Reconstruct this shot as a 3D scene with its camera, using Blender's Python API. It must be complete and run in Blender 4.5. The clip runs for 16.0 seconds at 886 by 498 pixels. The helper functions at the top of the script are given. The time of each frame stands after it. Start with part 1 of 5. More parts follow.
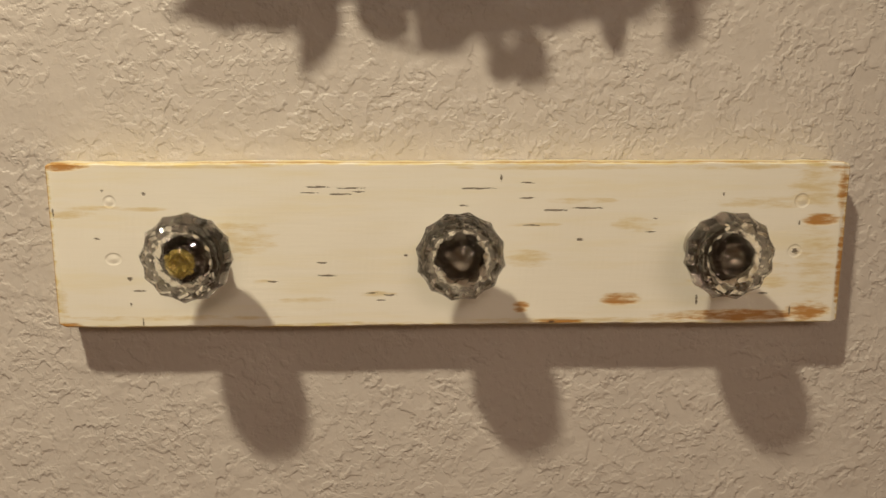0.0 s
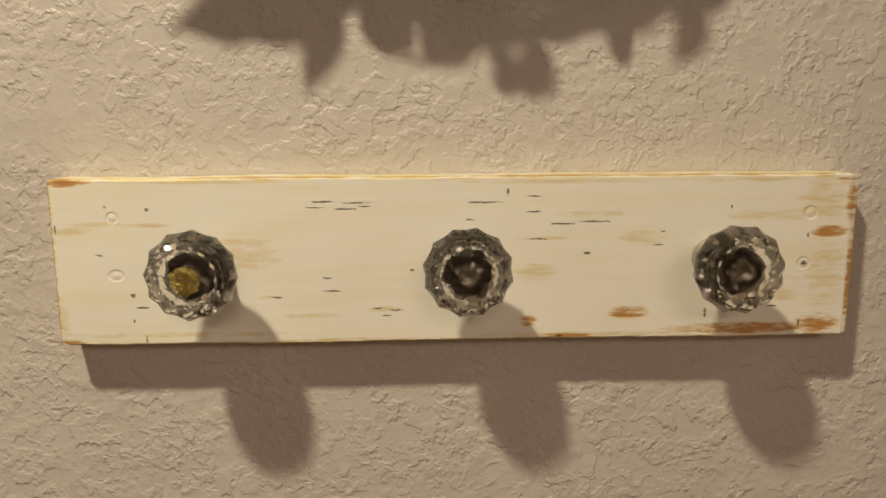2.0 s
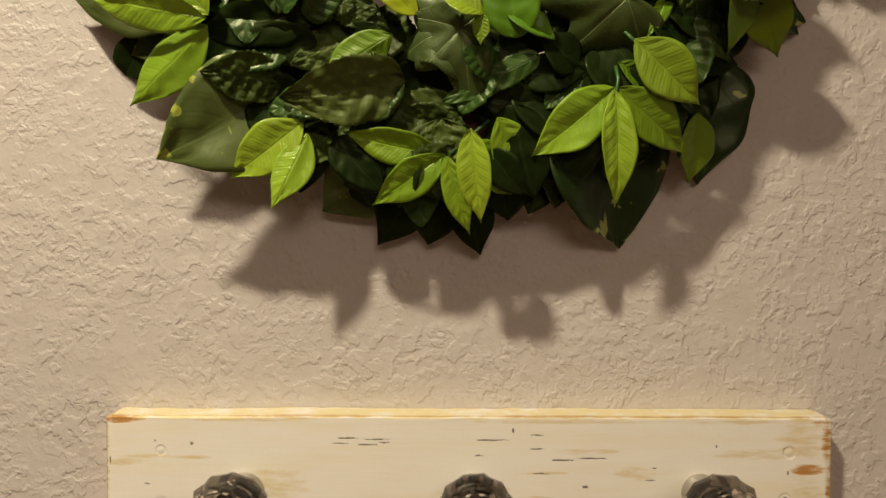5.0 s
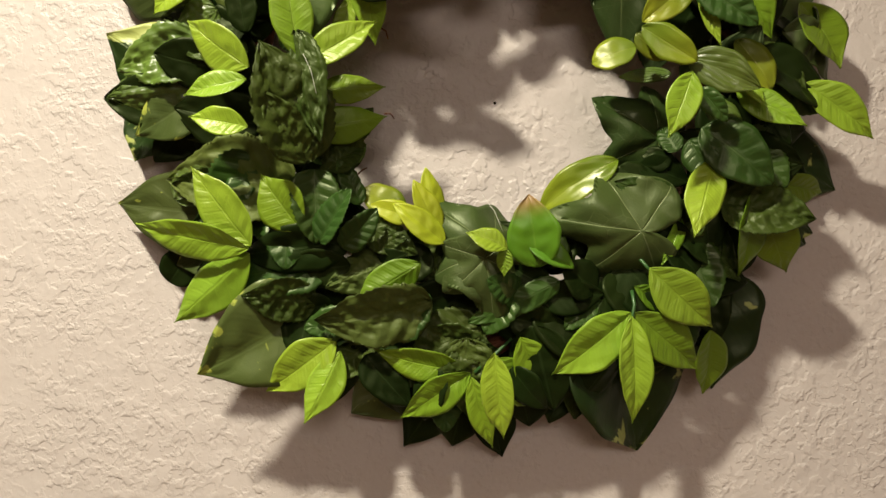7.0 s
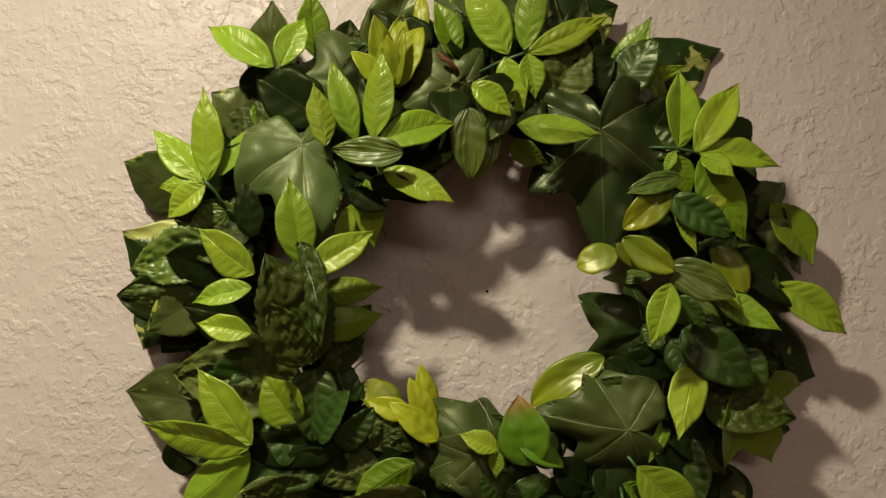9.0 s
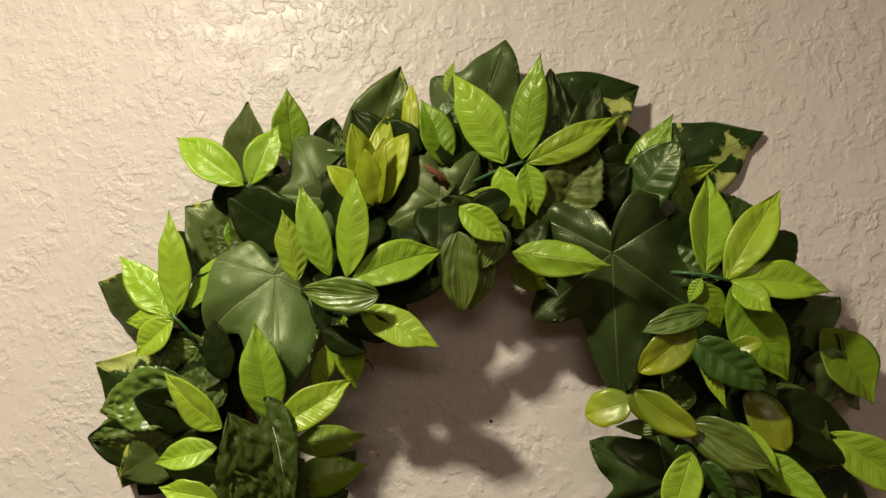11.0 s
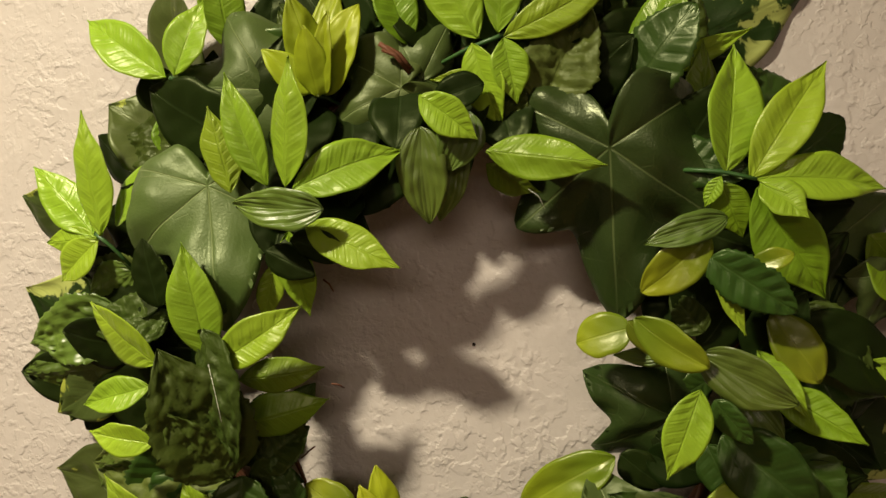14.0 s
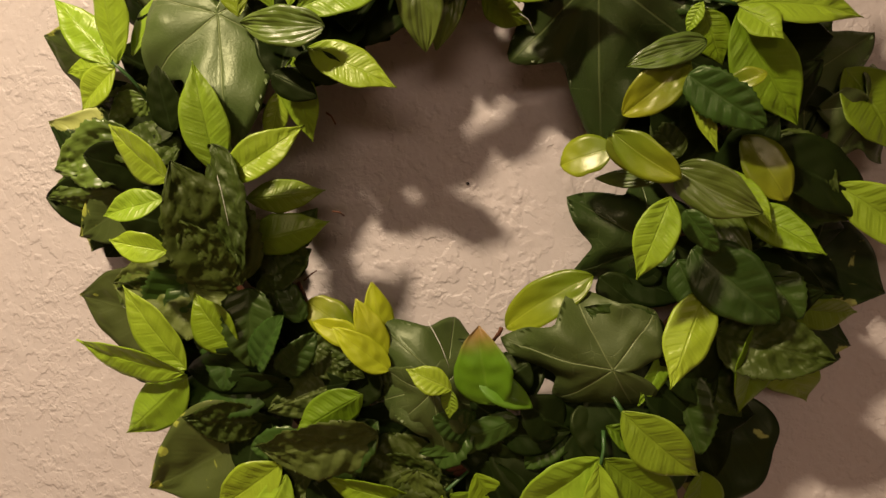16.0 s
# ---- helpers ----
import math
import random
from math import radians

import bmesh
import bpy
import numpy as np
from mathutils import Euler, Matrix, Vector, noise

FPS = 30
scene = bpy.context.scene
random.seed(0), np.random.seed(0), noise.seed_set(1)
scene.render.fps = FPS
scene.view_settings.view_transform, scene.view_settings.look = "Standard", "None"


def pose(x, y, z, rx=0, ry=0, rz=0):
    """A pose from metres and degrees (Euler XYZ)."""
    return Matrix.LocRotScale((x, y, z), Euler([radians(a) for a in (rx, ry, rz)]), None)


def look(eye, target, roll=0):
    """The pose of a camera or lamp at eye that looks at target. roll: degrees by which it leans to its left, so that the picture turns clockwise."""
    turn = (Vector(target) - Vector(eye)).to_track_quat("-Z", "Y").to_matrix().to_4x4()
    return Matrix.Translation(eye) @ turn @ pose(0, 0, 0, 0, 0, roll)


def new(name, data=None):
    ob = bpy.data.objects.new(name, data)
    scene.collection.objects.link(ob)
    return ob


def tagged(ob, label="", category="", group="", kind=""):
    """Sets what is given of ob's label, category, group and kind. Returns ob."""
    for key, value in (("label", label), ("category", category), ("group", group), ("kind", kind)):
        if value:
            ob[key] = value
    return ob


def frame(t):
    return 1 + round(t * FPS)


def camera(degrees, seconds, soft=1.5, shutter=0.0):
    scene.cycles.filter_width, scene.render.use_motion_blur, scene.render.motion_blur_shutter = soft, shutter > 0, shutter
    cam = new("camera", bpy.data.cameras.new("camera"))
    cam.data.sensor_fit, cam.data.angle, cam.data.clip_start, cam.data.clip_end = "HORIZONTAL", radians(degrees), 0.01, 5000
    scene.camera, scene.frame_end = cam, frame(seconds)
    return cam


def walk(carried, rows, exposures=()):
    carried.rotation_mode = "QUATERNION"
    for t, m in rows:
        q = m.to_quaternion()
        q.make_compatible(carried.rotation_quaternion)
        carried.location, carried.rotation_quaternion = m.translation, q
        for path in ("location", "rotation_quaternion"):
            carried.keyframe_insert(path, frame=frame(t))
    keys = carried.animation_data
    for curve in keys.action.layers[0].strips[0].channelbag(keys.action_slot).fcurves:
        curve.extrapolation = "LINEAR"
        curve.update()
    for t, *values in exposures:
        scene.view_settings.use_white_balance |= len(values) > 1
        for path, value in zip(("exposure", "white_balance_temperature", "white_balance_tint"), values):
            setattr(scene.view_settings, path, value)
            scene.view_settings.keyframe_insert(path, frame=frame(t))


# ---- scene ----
cam = camera(62.4, 16.0)
PATH = [
    (0, (0.216, -0.406, 1.509), (0.271, 1.564, 1.171), -0.0),
    (0.5, (0.213, -0.405, 1.51), (0.272, 1.564, 1.169), -0.2),
    (1, (0.213, -0.404, 1.508), (0.272, 1.567, 1.169), -0.4),
    (1.5, (0.214, -0.402, 1.508), (0.268, 1.568, 1.165), -0.5),
    (2, (0.211, -0.401, 1.516), (0.275, 1.569, 1.178), -0.3),
    (2.5, (0.209, -0.404, 1.526), (0.274, 1.575, 1.247), -0.1),
    (3, (0.209, -0.407, 1.539), (0.279, 1.577, 1.298), -0.1),
    (3.2, (0.207, -0.409, 1.545), (0.283, 1.576, 1.31), -0.0),
    (5.3, (0.214, -0.449, 1.615), (0.222, 1.551, 1.579), 0.3),
    (5.5, (0.212, -0.452, 1.625), (0.223, 1.548, 1.607), 0.3),
    (6, (0.209, -0.459, 1.639), (0.214, 1.541, 1.686), 0.3),
    (6.5, (0.207, -0.462, 1.661), (0.195, 1.536, 1.742), 0.5),
    (7, (0.207, -0.466, 1.689), (0.177, 1.531, 1.782), 0.8),
    (7.5, (0.21, -0.47, 1.708), (0.173, 1.526, 1.82), 0.8),
    (8, (0.21, -0.478, 1.722), (0.176, 1.514, 1.907), 0.6),
    (8.5, (0.209, -0.483, 1.735), (0.174, 1.502, 1.981), 0.7),
    (9, (0.211, -0.494, 1.752), (0.174, 1.479, 2.079), 0.8),
    (9.5, (0.214, -0.499, 1.762), (0.177, 1.461, 2.157), 0.7),
    (10, (0.227, -0.5, 1.778), (0.155, 1.459, 2.175), 0.8),
    (10.2, (0.238, -0.495, 1.792), (0.136, 1.467, 2.168), 0.8),
    (12.3, (0.26, -0.387, 1.909), (-0.086, 1.582, 1.978), -0.5),
    (12.5, (0.26, -0.384, 1.903), (-0.084, 1.585, 1.954), -0.6),
    (13, (0.271, -0.381, 1.898), (-0.067, 1.59, 1.933), -1.1),
    (13.5, (0.273, -0.378, 1.884), (-0.057, 1.594, 1.868), -1.2),
    (14, (0.278, -0.381, 1.868), (-0.041, 1.592, 1.803), -1.0),
    (14.5, (0.28, -0.389, 1.854), (-0.046, 1.581, 1.753), -0.7),
    (15, (0.286, -0.397, 1.841), (-0.05, 1.571, 1.712), -0.4),
    (15.5, (0.289, -0.4, 1.825), (-0.061, 1.561, 1.651), -0.0),
    (16, (0.293, -0.405, 1.812), (-0.068, 1.55, 1.599), 0.4),
]
EXPOSURES = ((0.0, 0.23, 6600, 8), (3.0, 0.23, 6620, 6), (5.5, 0.37, 6500, 9), (6.0, 0.89, 5850, 5), (6.5, 0.79, 5950, 8), (7.0, 0.67, 6000, 10), (7.5, 0.21, 6400, 11), (8.0, 0.11, 6400, 12),
             (8.5, -0.01, 6400, 10), (9.0, -0.10, 6450, 12), (9.5, 0.01, 6500, 14), (10.0, 0.22, 6300, 10), (12.5, 0.01, 6200, 8), (13.5, 0.38, 6550, 7), (14.5, 0.05, 6500, 12), (15.5, 0.08, 6850, 21),
             (16.0, 0.19, 7000, 23))
walk(cam, [(t, look(eye, target, roll)) for t, eye, target, roll in PATH], EXPOSURES)

# ---- light ----
LAMP = (-0.14, -0.60, 2.40)
world = bpy.data.worlds.new("world")
scene.world = world
world.use_nodes = True
world.node_tree.nodes["Background"].inputs[0].default_value = (0.9, 0.78, 0.66, 1)
world.node_tree.nodes["Background"].inputs[1].default_value = 0.004


def lamp(name, place, size, power, colour, turn=(0, 0, 0)):
    data = bpy.data.lights.new(name, "AREA")
    data.shape, data.size, data.energy, data.color = "DISK", size, power, colour
    ob = new(name, data)
    ob.matrix_world = pose(*place, *turn)
    return ob


lamp("ceiling_lamp_light", (LAMP[0], LAMP[1], LAMP[2]), 0.075, 13.4, (1.0, 0.87, 0.65))
# unseen wide lamp added as soft fill for the shadows
lamp("fill_lamp_light", (0.5, -2.5, 2.40), 1.20, 21.0, (1.0, 0.79, 0.66))

# ---- materials ----


class Nodes:
    """A node material with short calls for its nodes."""

    def __init__(self, name):
        self.mat = bpy.data.materials.new(name)
        self.mat.use_nodes = True
        self.tree = self.mat.node_tree
        self.bsdf = self.tree.nodes["Principled BSDF"]

    def put(self, socket, value):
        if isinstance(value, bpy.types.NodeSocket):
            self.tree.links.new(value, socket)
        elif isinstance(value, (tuple, list)) and len(value) == 3 and socket.type == "RGBA":
            socket.default_value = (*value, 1)
        else:
            socket.default_value = value

    def node(self, kind, out=0, **inputs):
        n = self.tree.nodes.new(kind)
        for key, value in inputs.items():
            self.put(n.inputs[key.replace("_", " ")], value)
        return n.outputs[out]

    def math(self, op, a, b=0.0, clamp=False):
        n = self.tree.nodes.new("ShaderNodeMath")
        n.operation, n.use_clamp = op, clamp
        self.put(n.inputs[0], a)
        self.put(n.inputs[1], b)
        return n.outputs[0]

    def ramp(self, value, lo, hi, to0=0.0, to1=1.0):
        n = self.tree.nodes.new("ShaderNodeMapRange")
        n.interpolation_type = "SMOOTHSTEP"
        for k, v in zip(range(5), (value, lo, hi, to0, to1)):
            self.put(n.inputs[k], v)
        return n.outputs[0]

    def mix(self, fac, a, b, kind="MIX"):
        n = self.tree.nodes.new("ShaderNodeMix")
        n.data_type, n.blend_type = "RGBA", kind
        self.put(n.inputs[0], fac)
        self.put(n.inputs[6], a)
        self.put(n.inputs[7], b)
        return n.outputs[2]

    def coords(self, out="Object", scale=(1, 1, 1), turn=(0, 0, 0)):
        n = self.tree.nodes.new("ShaderNodeTexCoord")
        m = self.tree.nodes.new("ShaderNodeMapping")
        self.tree.links.new(n.outputs[out], m.inputs[0])
        m.inputs["Scale"].default_value = scale
        m.inputs["Rotation"].default_value = [radians(a) for a in turn]
        return m.outputs[0]

    def noise(self, vector, scale, detail=3.0, rough=0.5, out=0, warp=0.0):
        return self.node("ShaderNodeTexNoise", out, Vector=vector, Scale=scale, Detail=detail, Roughness=rough, Distortion=warp)

    def bump(self, height, strength, distance, normal=None):
        n = self.tree.nodes.new("ShaderNodeBump")
        n.inputs["Strength"].default_value, n.inputs["Distance"].default_value = strength, distance
        self.put(n.inputs["Height"], height)
        if normal is not None:
            self.put(n.inputs["Normal"], normal)
        return n.outputs[0]

    def done(self, colour, rough, normal=None, **more):
        self.put(self.bsdf.inputs["Base Color"], colour)
        self.put(self.bsdf.inputs["Roughness"], rough)
        if normal is not None:
            self.put(self.bsdf.inputs["Normal"], normal)
        for key, value in more.items():
            self.put(self.bsdf.inputs[key.replace("_", " ")], value)
        return self.mat


def wall_paint(name, colour):
    """Satin paint over a hand-trowelled knockdown texture: flat plateaus with torn, sharp edges."""
    m = Nodes(name)
    c = m.coords()
    wob = m.noise(c, 22, 2, 0.5, out=1)
    warped = m.tree.nodes.new("ShaderNodeVectorMath")
    warped.operation = "MULTIPLY_ADD"
    m.put(warped.inputs[0], wob)
    warped.inputs[1].default_value = (0.008, 0.008, 0.008)
    m.put(warped.inputs[2], c)
    w = warped.outputs[0]
    spread = m.noise(c, 34, 3, 0.6)
    big = m.noise(w, 128, 3, 0.5)
    plateau = m.math("MULTIPLY", m.ramp(big, 0.44, 0.58), m.ramp(spread, 0.36, 0.60, 0.1, 1.0))
    second = m.math("MULTIPLY", m.ramp(m.noise(w, 210, 3, 0.5), 0.50, 0.60), m.ramp(m.noise(c, 23, 3, 0.6), 0.40, 0.64, 0.1, 0.9))
    fine = m.noise(c, 300, 3, 0.55)
    soft = m.noise(c, 38, 2, 0.5)
    h = m.math("ADD", m.math("MULTIPLY", plateau, 0.34), m.math("MULTIPLY", second, 0.22))
    h = m.math("ADD", h, m.math("MULTIPLY", fine, 0.06))
    h = m.math("ADD", h, m.math("MULTIPLY", soft, 0.7))
    tone = m.noise(c, 2.3, 4, 0.6)
    col = m.mix(m.ramp(tone, 0.3, 0.7), colour, tuple(k * 0.93 for k in colour))
    col = m.mix(m.math("MULTIPLY", m.ramp(fine, 0.35, 0.75), 0.12), col, (0.42, 0.35, 0.29))
    rough = m.ramp(m.noise(c, 60, 3), 0.3, 0.7, 0.36, 0.5)
    return m.done(col, rough, m.bump(h, 0.60, 0.0026), Specular_IOR_Level=0.42)


def plain(name, colour, rough=0.6, metal=0.0, grain=60, depth=0.0004):
    m = Nodes(name)
    c = m.coords()
    n1, n2 = m.noise(c, grain, 4, 0.6), m.noise(c, grain * 0.1, 3, 0.5)
    col = m.mix(m.ramp(n2, 0.3, 0.7), colour, tuple(k * 0.75 for k in colour))
    col = m.mix(m.math("MULTIPLY", n1, 0.3), col, tuple(k * 0.6 for k in colour))
    return m.done(col, m.ramp(n1, 0.3, 0.7, rough * 0.85, min(1, rough * 1.15)), m.bump(n1, 0.5, depth), Metallic=metal)


WALL = wall_paint("warm_white_knockdown_paint", (0.61, 0.56, 0.515))
CEILING = plain("ceiling_paint", (0.78, 0.74, 0.68), 0.8, grain=90, depth=0.002)
FLOOR = plain("oak_floor", (0.28, 0.17, 0.09), 0.4)
DIFFUSER = Nodes("lamp_diffuser").done((0.9, 0.85, 0.75), 0.3, Emission_Color=(1.0, 0.8, 0.55), Emission_Strength=1.5)
BRASS = plain("aged_brass", (0.62, 0.50, 0.14), 0.26, 0.85, 400)
IRON = plain("dark_bronze_socket", (0.06, 0.05, 0.04), 0.08, 0.9, 300)
WORN = plain("worn_steel", (0.30, 0.27, 0.23), 0.2, 0.9, 300)
SHANK = plain("dull_steel", (0.66, 0.62, 0.56), 0.35, 0.9, 300)



def pressed_glass():
    """Old pressed glass, faintly wavy, letting some light straight through to what it stands before."""
    m = Nodes("pressed_glass")
    c = m.coords()
    waves = m.noise(c, 130, 2, 0.5)
    m.done((0.99, 0.97, 0.94), 0.0, m.bump(waves, 0.12, 0.0008), Transmission_Weight=1.0, IOR=1.5)
    clear = m.node("ShaderNodeBsdfTransparent", Color=(0.95, 0.93, 0.90))
    mix = m.tree.nodes.new("ShaderNodeMixShader")
    mix.inputs[0].default_value = 0.14
    m.tree.links.new(m.bsdf.outputs[0], mix.inputs[1])
    m.tree.links.new(clear, mix.inputs[2])
    m.tree.links.new(mix.outputs[0], m.tree.nodes["Material Output"].inputs[0])
    return m.mat


GLASS = pressed_glass()

BOARD_W, BOARD_H, BOARD_D = 0.425, 0.089, 0.019


def board_paint():
    """Cream paint rubbed through to ochre and orange-brown wood, with dark nicks along the grain."""
    m = Nodes("distressed_cream_paint")
    c = m.coords()
    sep = m.tree.nodes.new("ShaderNodeSeparateXYZ")
    m.tree.links.new(c, sep.inputs[0])
    x, z = sep.outputs[0], sep.outputs[2]
    grain = m.noise(m.coords(scale=(1, 1, 14)), 26, 5, 0.62)
    ragged = m.noise(m.coords(scale=(1, 1, 5)), 60, 5, 0.65)
    streak = m.noise(m.coords(scale=(1, 1, 9)), 9, 4, 0.6)

    def spot(cx, cz, rx, rz):
        dx = m.math("MULTIPLY", m.math("SUBTRACT", x, cx), 1 / rx)
        dz = m.math("MULTIPLY", m.math("SUBTRACT", z, cz), 1 / rz)
        d = m.math("ADD", m.math("MULTIPLY", dx, dx), m.math("MULTIPLY", dz, dz))
        return m.math("SUBTRACT", 1.0, d, clamp=True)

    def sum_of(spots):
        total = None
        for s in spots:
            v = spot(*s)
            total = v if total is None else m.math("MAXIMUM", total, v)
        return total

    # distance to the edges, for rubbed rims
    ex = m.math("SUBTRACT", BOARD_W / 2, m.math("ABSOLUTE", x))
    ez = m.math("SUBTRACT", BOARD_H / 2, m.math("ABSOLUTE", z))
    edge = m.math("MINIMUM", ex, ez)
    rim = m.ramp(edge, 0.0, 0.005, 1.0, 0.0)
    # pale ochre wash and stains
    wash = m.math("MULTIPLY", m.ramp(streak, 0.46, 0.74), 0.5)
    cream = m.mix(wash, (0.85, 0.815, 0.725), (0.81, 0.73, 0.49))
    cream = m.mix(m.math("MULTIPLY", m.ramp(grain, 0.45, 0.8), 0.25), cream, (0.86, 0.83, 0.77))
    ochre = sum_of([(-0.2032, 0.0175, 0.017, 0.0029), (-0.1919, 0.0208, 0.0198, 0.0017), (-0.1636, 0.02, 0.017, 0.0014),
                    (-0.1155, 0.0043, 0.0255, 0.0114), (-0.0788, -0.0297, 0.017, 0.0023), (-0.042, -0.0264, 0.0141, 0.002),
                    (-0.1014, -0.0192, 0.0085, 0.0014), (-0.2117, -0.0332, 0.0071, 0.0171), (-0.1495, -0.0389, 0.0651, 0.002),
                    (-0.0505, -0.0434, 0.0622, 0.002), (-0.1353, 0.0425, 0.0736, 0.0014), (0.0421, 0.0112, 0.017, 0.0014),
                    (0.011, 0.0016, 0.0141, 0.0034), (0.0393, -0.0073, 0.017, 0.0057), (0.0973, 0.0106, 0.0141, 0.0057),
                    (0.0676, 0.0238, 0.0226, 0.0023), (0.1581, -0.0171, 0.0339, 0.0114), (0.1695, 0.0227, 0.0368, 0.004),
                    (0.1949, 0.031, 0.017, 0.0143), (0.1977, -0.009, 0.0141, 0.0257), (0.0563, 0.0416, 0.0707, 0.0017),
                    (0.1581, 0.0417, 0.0566, 0.0017), (0.0676, -0.0418, 0.0707, 0.002)])
    rub = m.ramp(m.math("ADD", m.math("MULTIPLY", m.math("POWER", ochre, 0.5), 0.5), m.math("MULTIPLY", ragged, 1.3)), 0.85, 1.35)
    col = m.mix(m.math("MULTIPLY", rub, 0.62), cream, (0.64, 0.48, 0.16))
    rimmed = m.ramp(m.math("ADD", m.math("MULTIPLY", rim, 0.5), m.math("MULTIPLY", ragged, 0.9)), 0.80, 1.0)
    col = m.mix(m.math("MULTIPLY", rimmed, 0.75), col, (0.74, 0.62, 0.28))
    brown = sum_of([(-0.2032, 0.0421, 0.017, 0.0026), (-0.2179, 0.0297, 0.0028, 0.0171), (-0.2117, -0.0429, 0.0156, 0.0026),
                    (-0.2168, -0.016, 0.0023, 0.0228), (0.0911, -0.0298, 0.0136, 0.0046), (0.0365, -0.0338, 0.0057, 0.004),
                    (0.1581, -0.0393, 0.0538, 0.0037), (0.1949, -0.0375, 0.0156, 0.0063), (0.1992, 0.0133, 0.0127, 0.0043),
                    (0.2096, 0.0309, 0.004, 0.0171), (0.2113, -0.0091, 0.0025, 0.0314), (0.0563, -0.0423, 0.0198, 0.0014),
                    (0.2076, 0.0409, 0.0085, 0.0023)])
    burnt = m.ramp(m.math("ADD", m.math("MULTIPLY", m.math("POWER", brown, 0.5), 0.62), m.math("MULTIPLY", ragged, 1.3)), 0.88, 1.32)
    col = m.mix(m.math("MULTIPLY", burnt, 0.95), col, m.mix(m.ramp(burnt, 0.45, 1.0), (0.62, 0.40, 0.11), (0.46, 0.21, 0.04)))
    worn = m.ramp(m.math("ADD", m.ramp(edge, 0.0, 0.0016, 0.6, 0.0), m.math("MULTIPLY", ragged, 0.6)), 0.72, 0.86)
    worn = m.math("MULTIPLY", worn, m.ramp(sep.outputs[1], -0.019, -0.0165, 1.0, 0.0))
    col = m.mix(m.math("MULTIPLY", worn, 0.8), col, (0.40, 0.20, 0.05))
    nicks = sum_of([(-0.0717, 0.0316, 0.0096, 0.0007), (-0.0547, 0.0308, 0.0102, 0.0007), (-0.0759, 0.0285, 0.0062, 0.0007),
                    (-0.0604, 0.0277, 0.0085, 0.0007), (-0.0505, 0.029, 0.0045, 0.0007), (-0.0703, -0.009, 0.0037, 0.0007),
                    (-0.0674, -0.0161, 0.0074, 0.0009), (-0.184, 0.0299, 0.0014, 0.0011), (-0.1625, 0.0282, 0.0017, 0.0011),
                    (-0.1885, 0.0045, 0.0031, 0.0007), (-0.1727, -0.0173, 0.002, 0.0017), (-0.1687, -0.0239, 0.0057, 0.0007),
                    (-0.1732, -0.0313, 0.0008, 0.0017), (-0.1673, -0.0416, 0.0007, 0.004), (-0.0971, -0.0192, 0.004, 0.0007),
                    (-0.0448, -0.0258, 0.0045, 0.0007), (-0.0349, -0.027, 0.0057, 0.0007), (-0.0256, -0.0052, 0.0017, 0.0009),
                    (-0.0391, -0.0298, 0.0034, 0.0007), (0.0138, 0.0306, 0.0156, 0.0007), (0.0252, 0.0362, 0.0008, 0.0029),
                    (0.0393, 0.0335, 0.0051, 0.0007), (0.0393, 0.0255, 0.0062, 0.0007), (0.0535, 0.0188, 0.0102, 0.0008),
                    (0.0718, 0.02, 0.0113, 0.0008), (0.0421, 0.0109, 0.0062, 0.0007), (0.0679, 0.003, 0.0025, 0.0011),
                    (0.1058, 0.0071, 0.004, 0.0007), (0.1086, 0.0142, 0.0023, 0.0007), (0.1446, 0.0273, 0.0008, 0.0014),
                    (0.187, 0.0117, 0.0007, 0.0017), (0.1856, -0.0037, 0.0025, 0.0023), (0.1332, -0.0305, 0.0011, 0.004),
                    (0.1853, -0.0368, 0.0008, 0.0037), (0.0535, -0.0425, 0.0025, 0.0011), (0.1695, -0.0272, 0.004, 0.0007),
                    (0.0054, 0.0216, 0.004, 0.0007), (-0.2103, 0.0182, 0.0008, 0.0034)])
    dark = m.ramp(m.math("ADD", m.math("MULTIPLY", m.math("POWER", nicks, 0.6), 0.5), m.math("MULTIPLY", m.noise(m.coords(scale=(2.2, 1, 12)), 170, 3, 0.6), 0.9)), 0.76, 0.88)
    dark = m.math("MULTIPLY", dark, m.ramp(nicks, 0.0, 0.2))
    col = m.mix(m.math("MULTIPLY", dark, 0.85), col, (0.085, 0.055, 0.03))
    dents = sum_of([(-0.1806, 0.0241, 0.0034, 0.0034), (-0.1806, -0.0064, 0.0045, 0.0034), (0.1876, 0.0237, 0.0042, 0.004),
                    (0.1856, -0.0037, 0.004, 0.0037)])
    ring = m.math("MULTIPLY", dents, m.math("SUBTRACT", 1.0, dents))
    h = m.math("SUBTRACT", m.math("MULTIPLY", grain, 0.5), m.math("MULTIPLY", dark, 1.2))
    h = m.math("SUBTRACT", h, m.math("MULTIPLY", ring, 5.0))
    h = m.math("SUBTRACT", h, m.math("MULTIPLY", m.math("MAXIMUM", burnt, rimmed), 0.5))
    return m.done(col, m.ramp(ragged, 0.3, 0.7, 0.34, 0.5), m.bump(h, 0.5, 0.0005))


BOARD = board_paint()


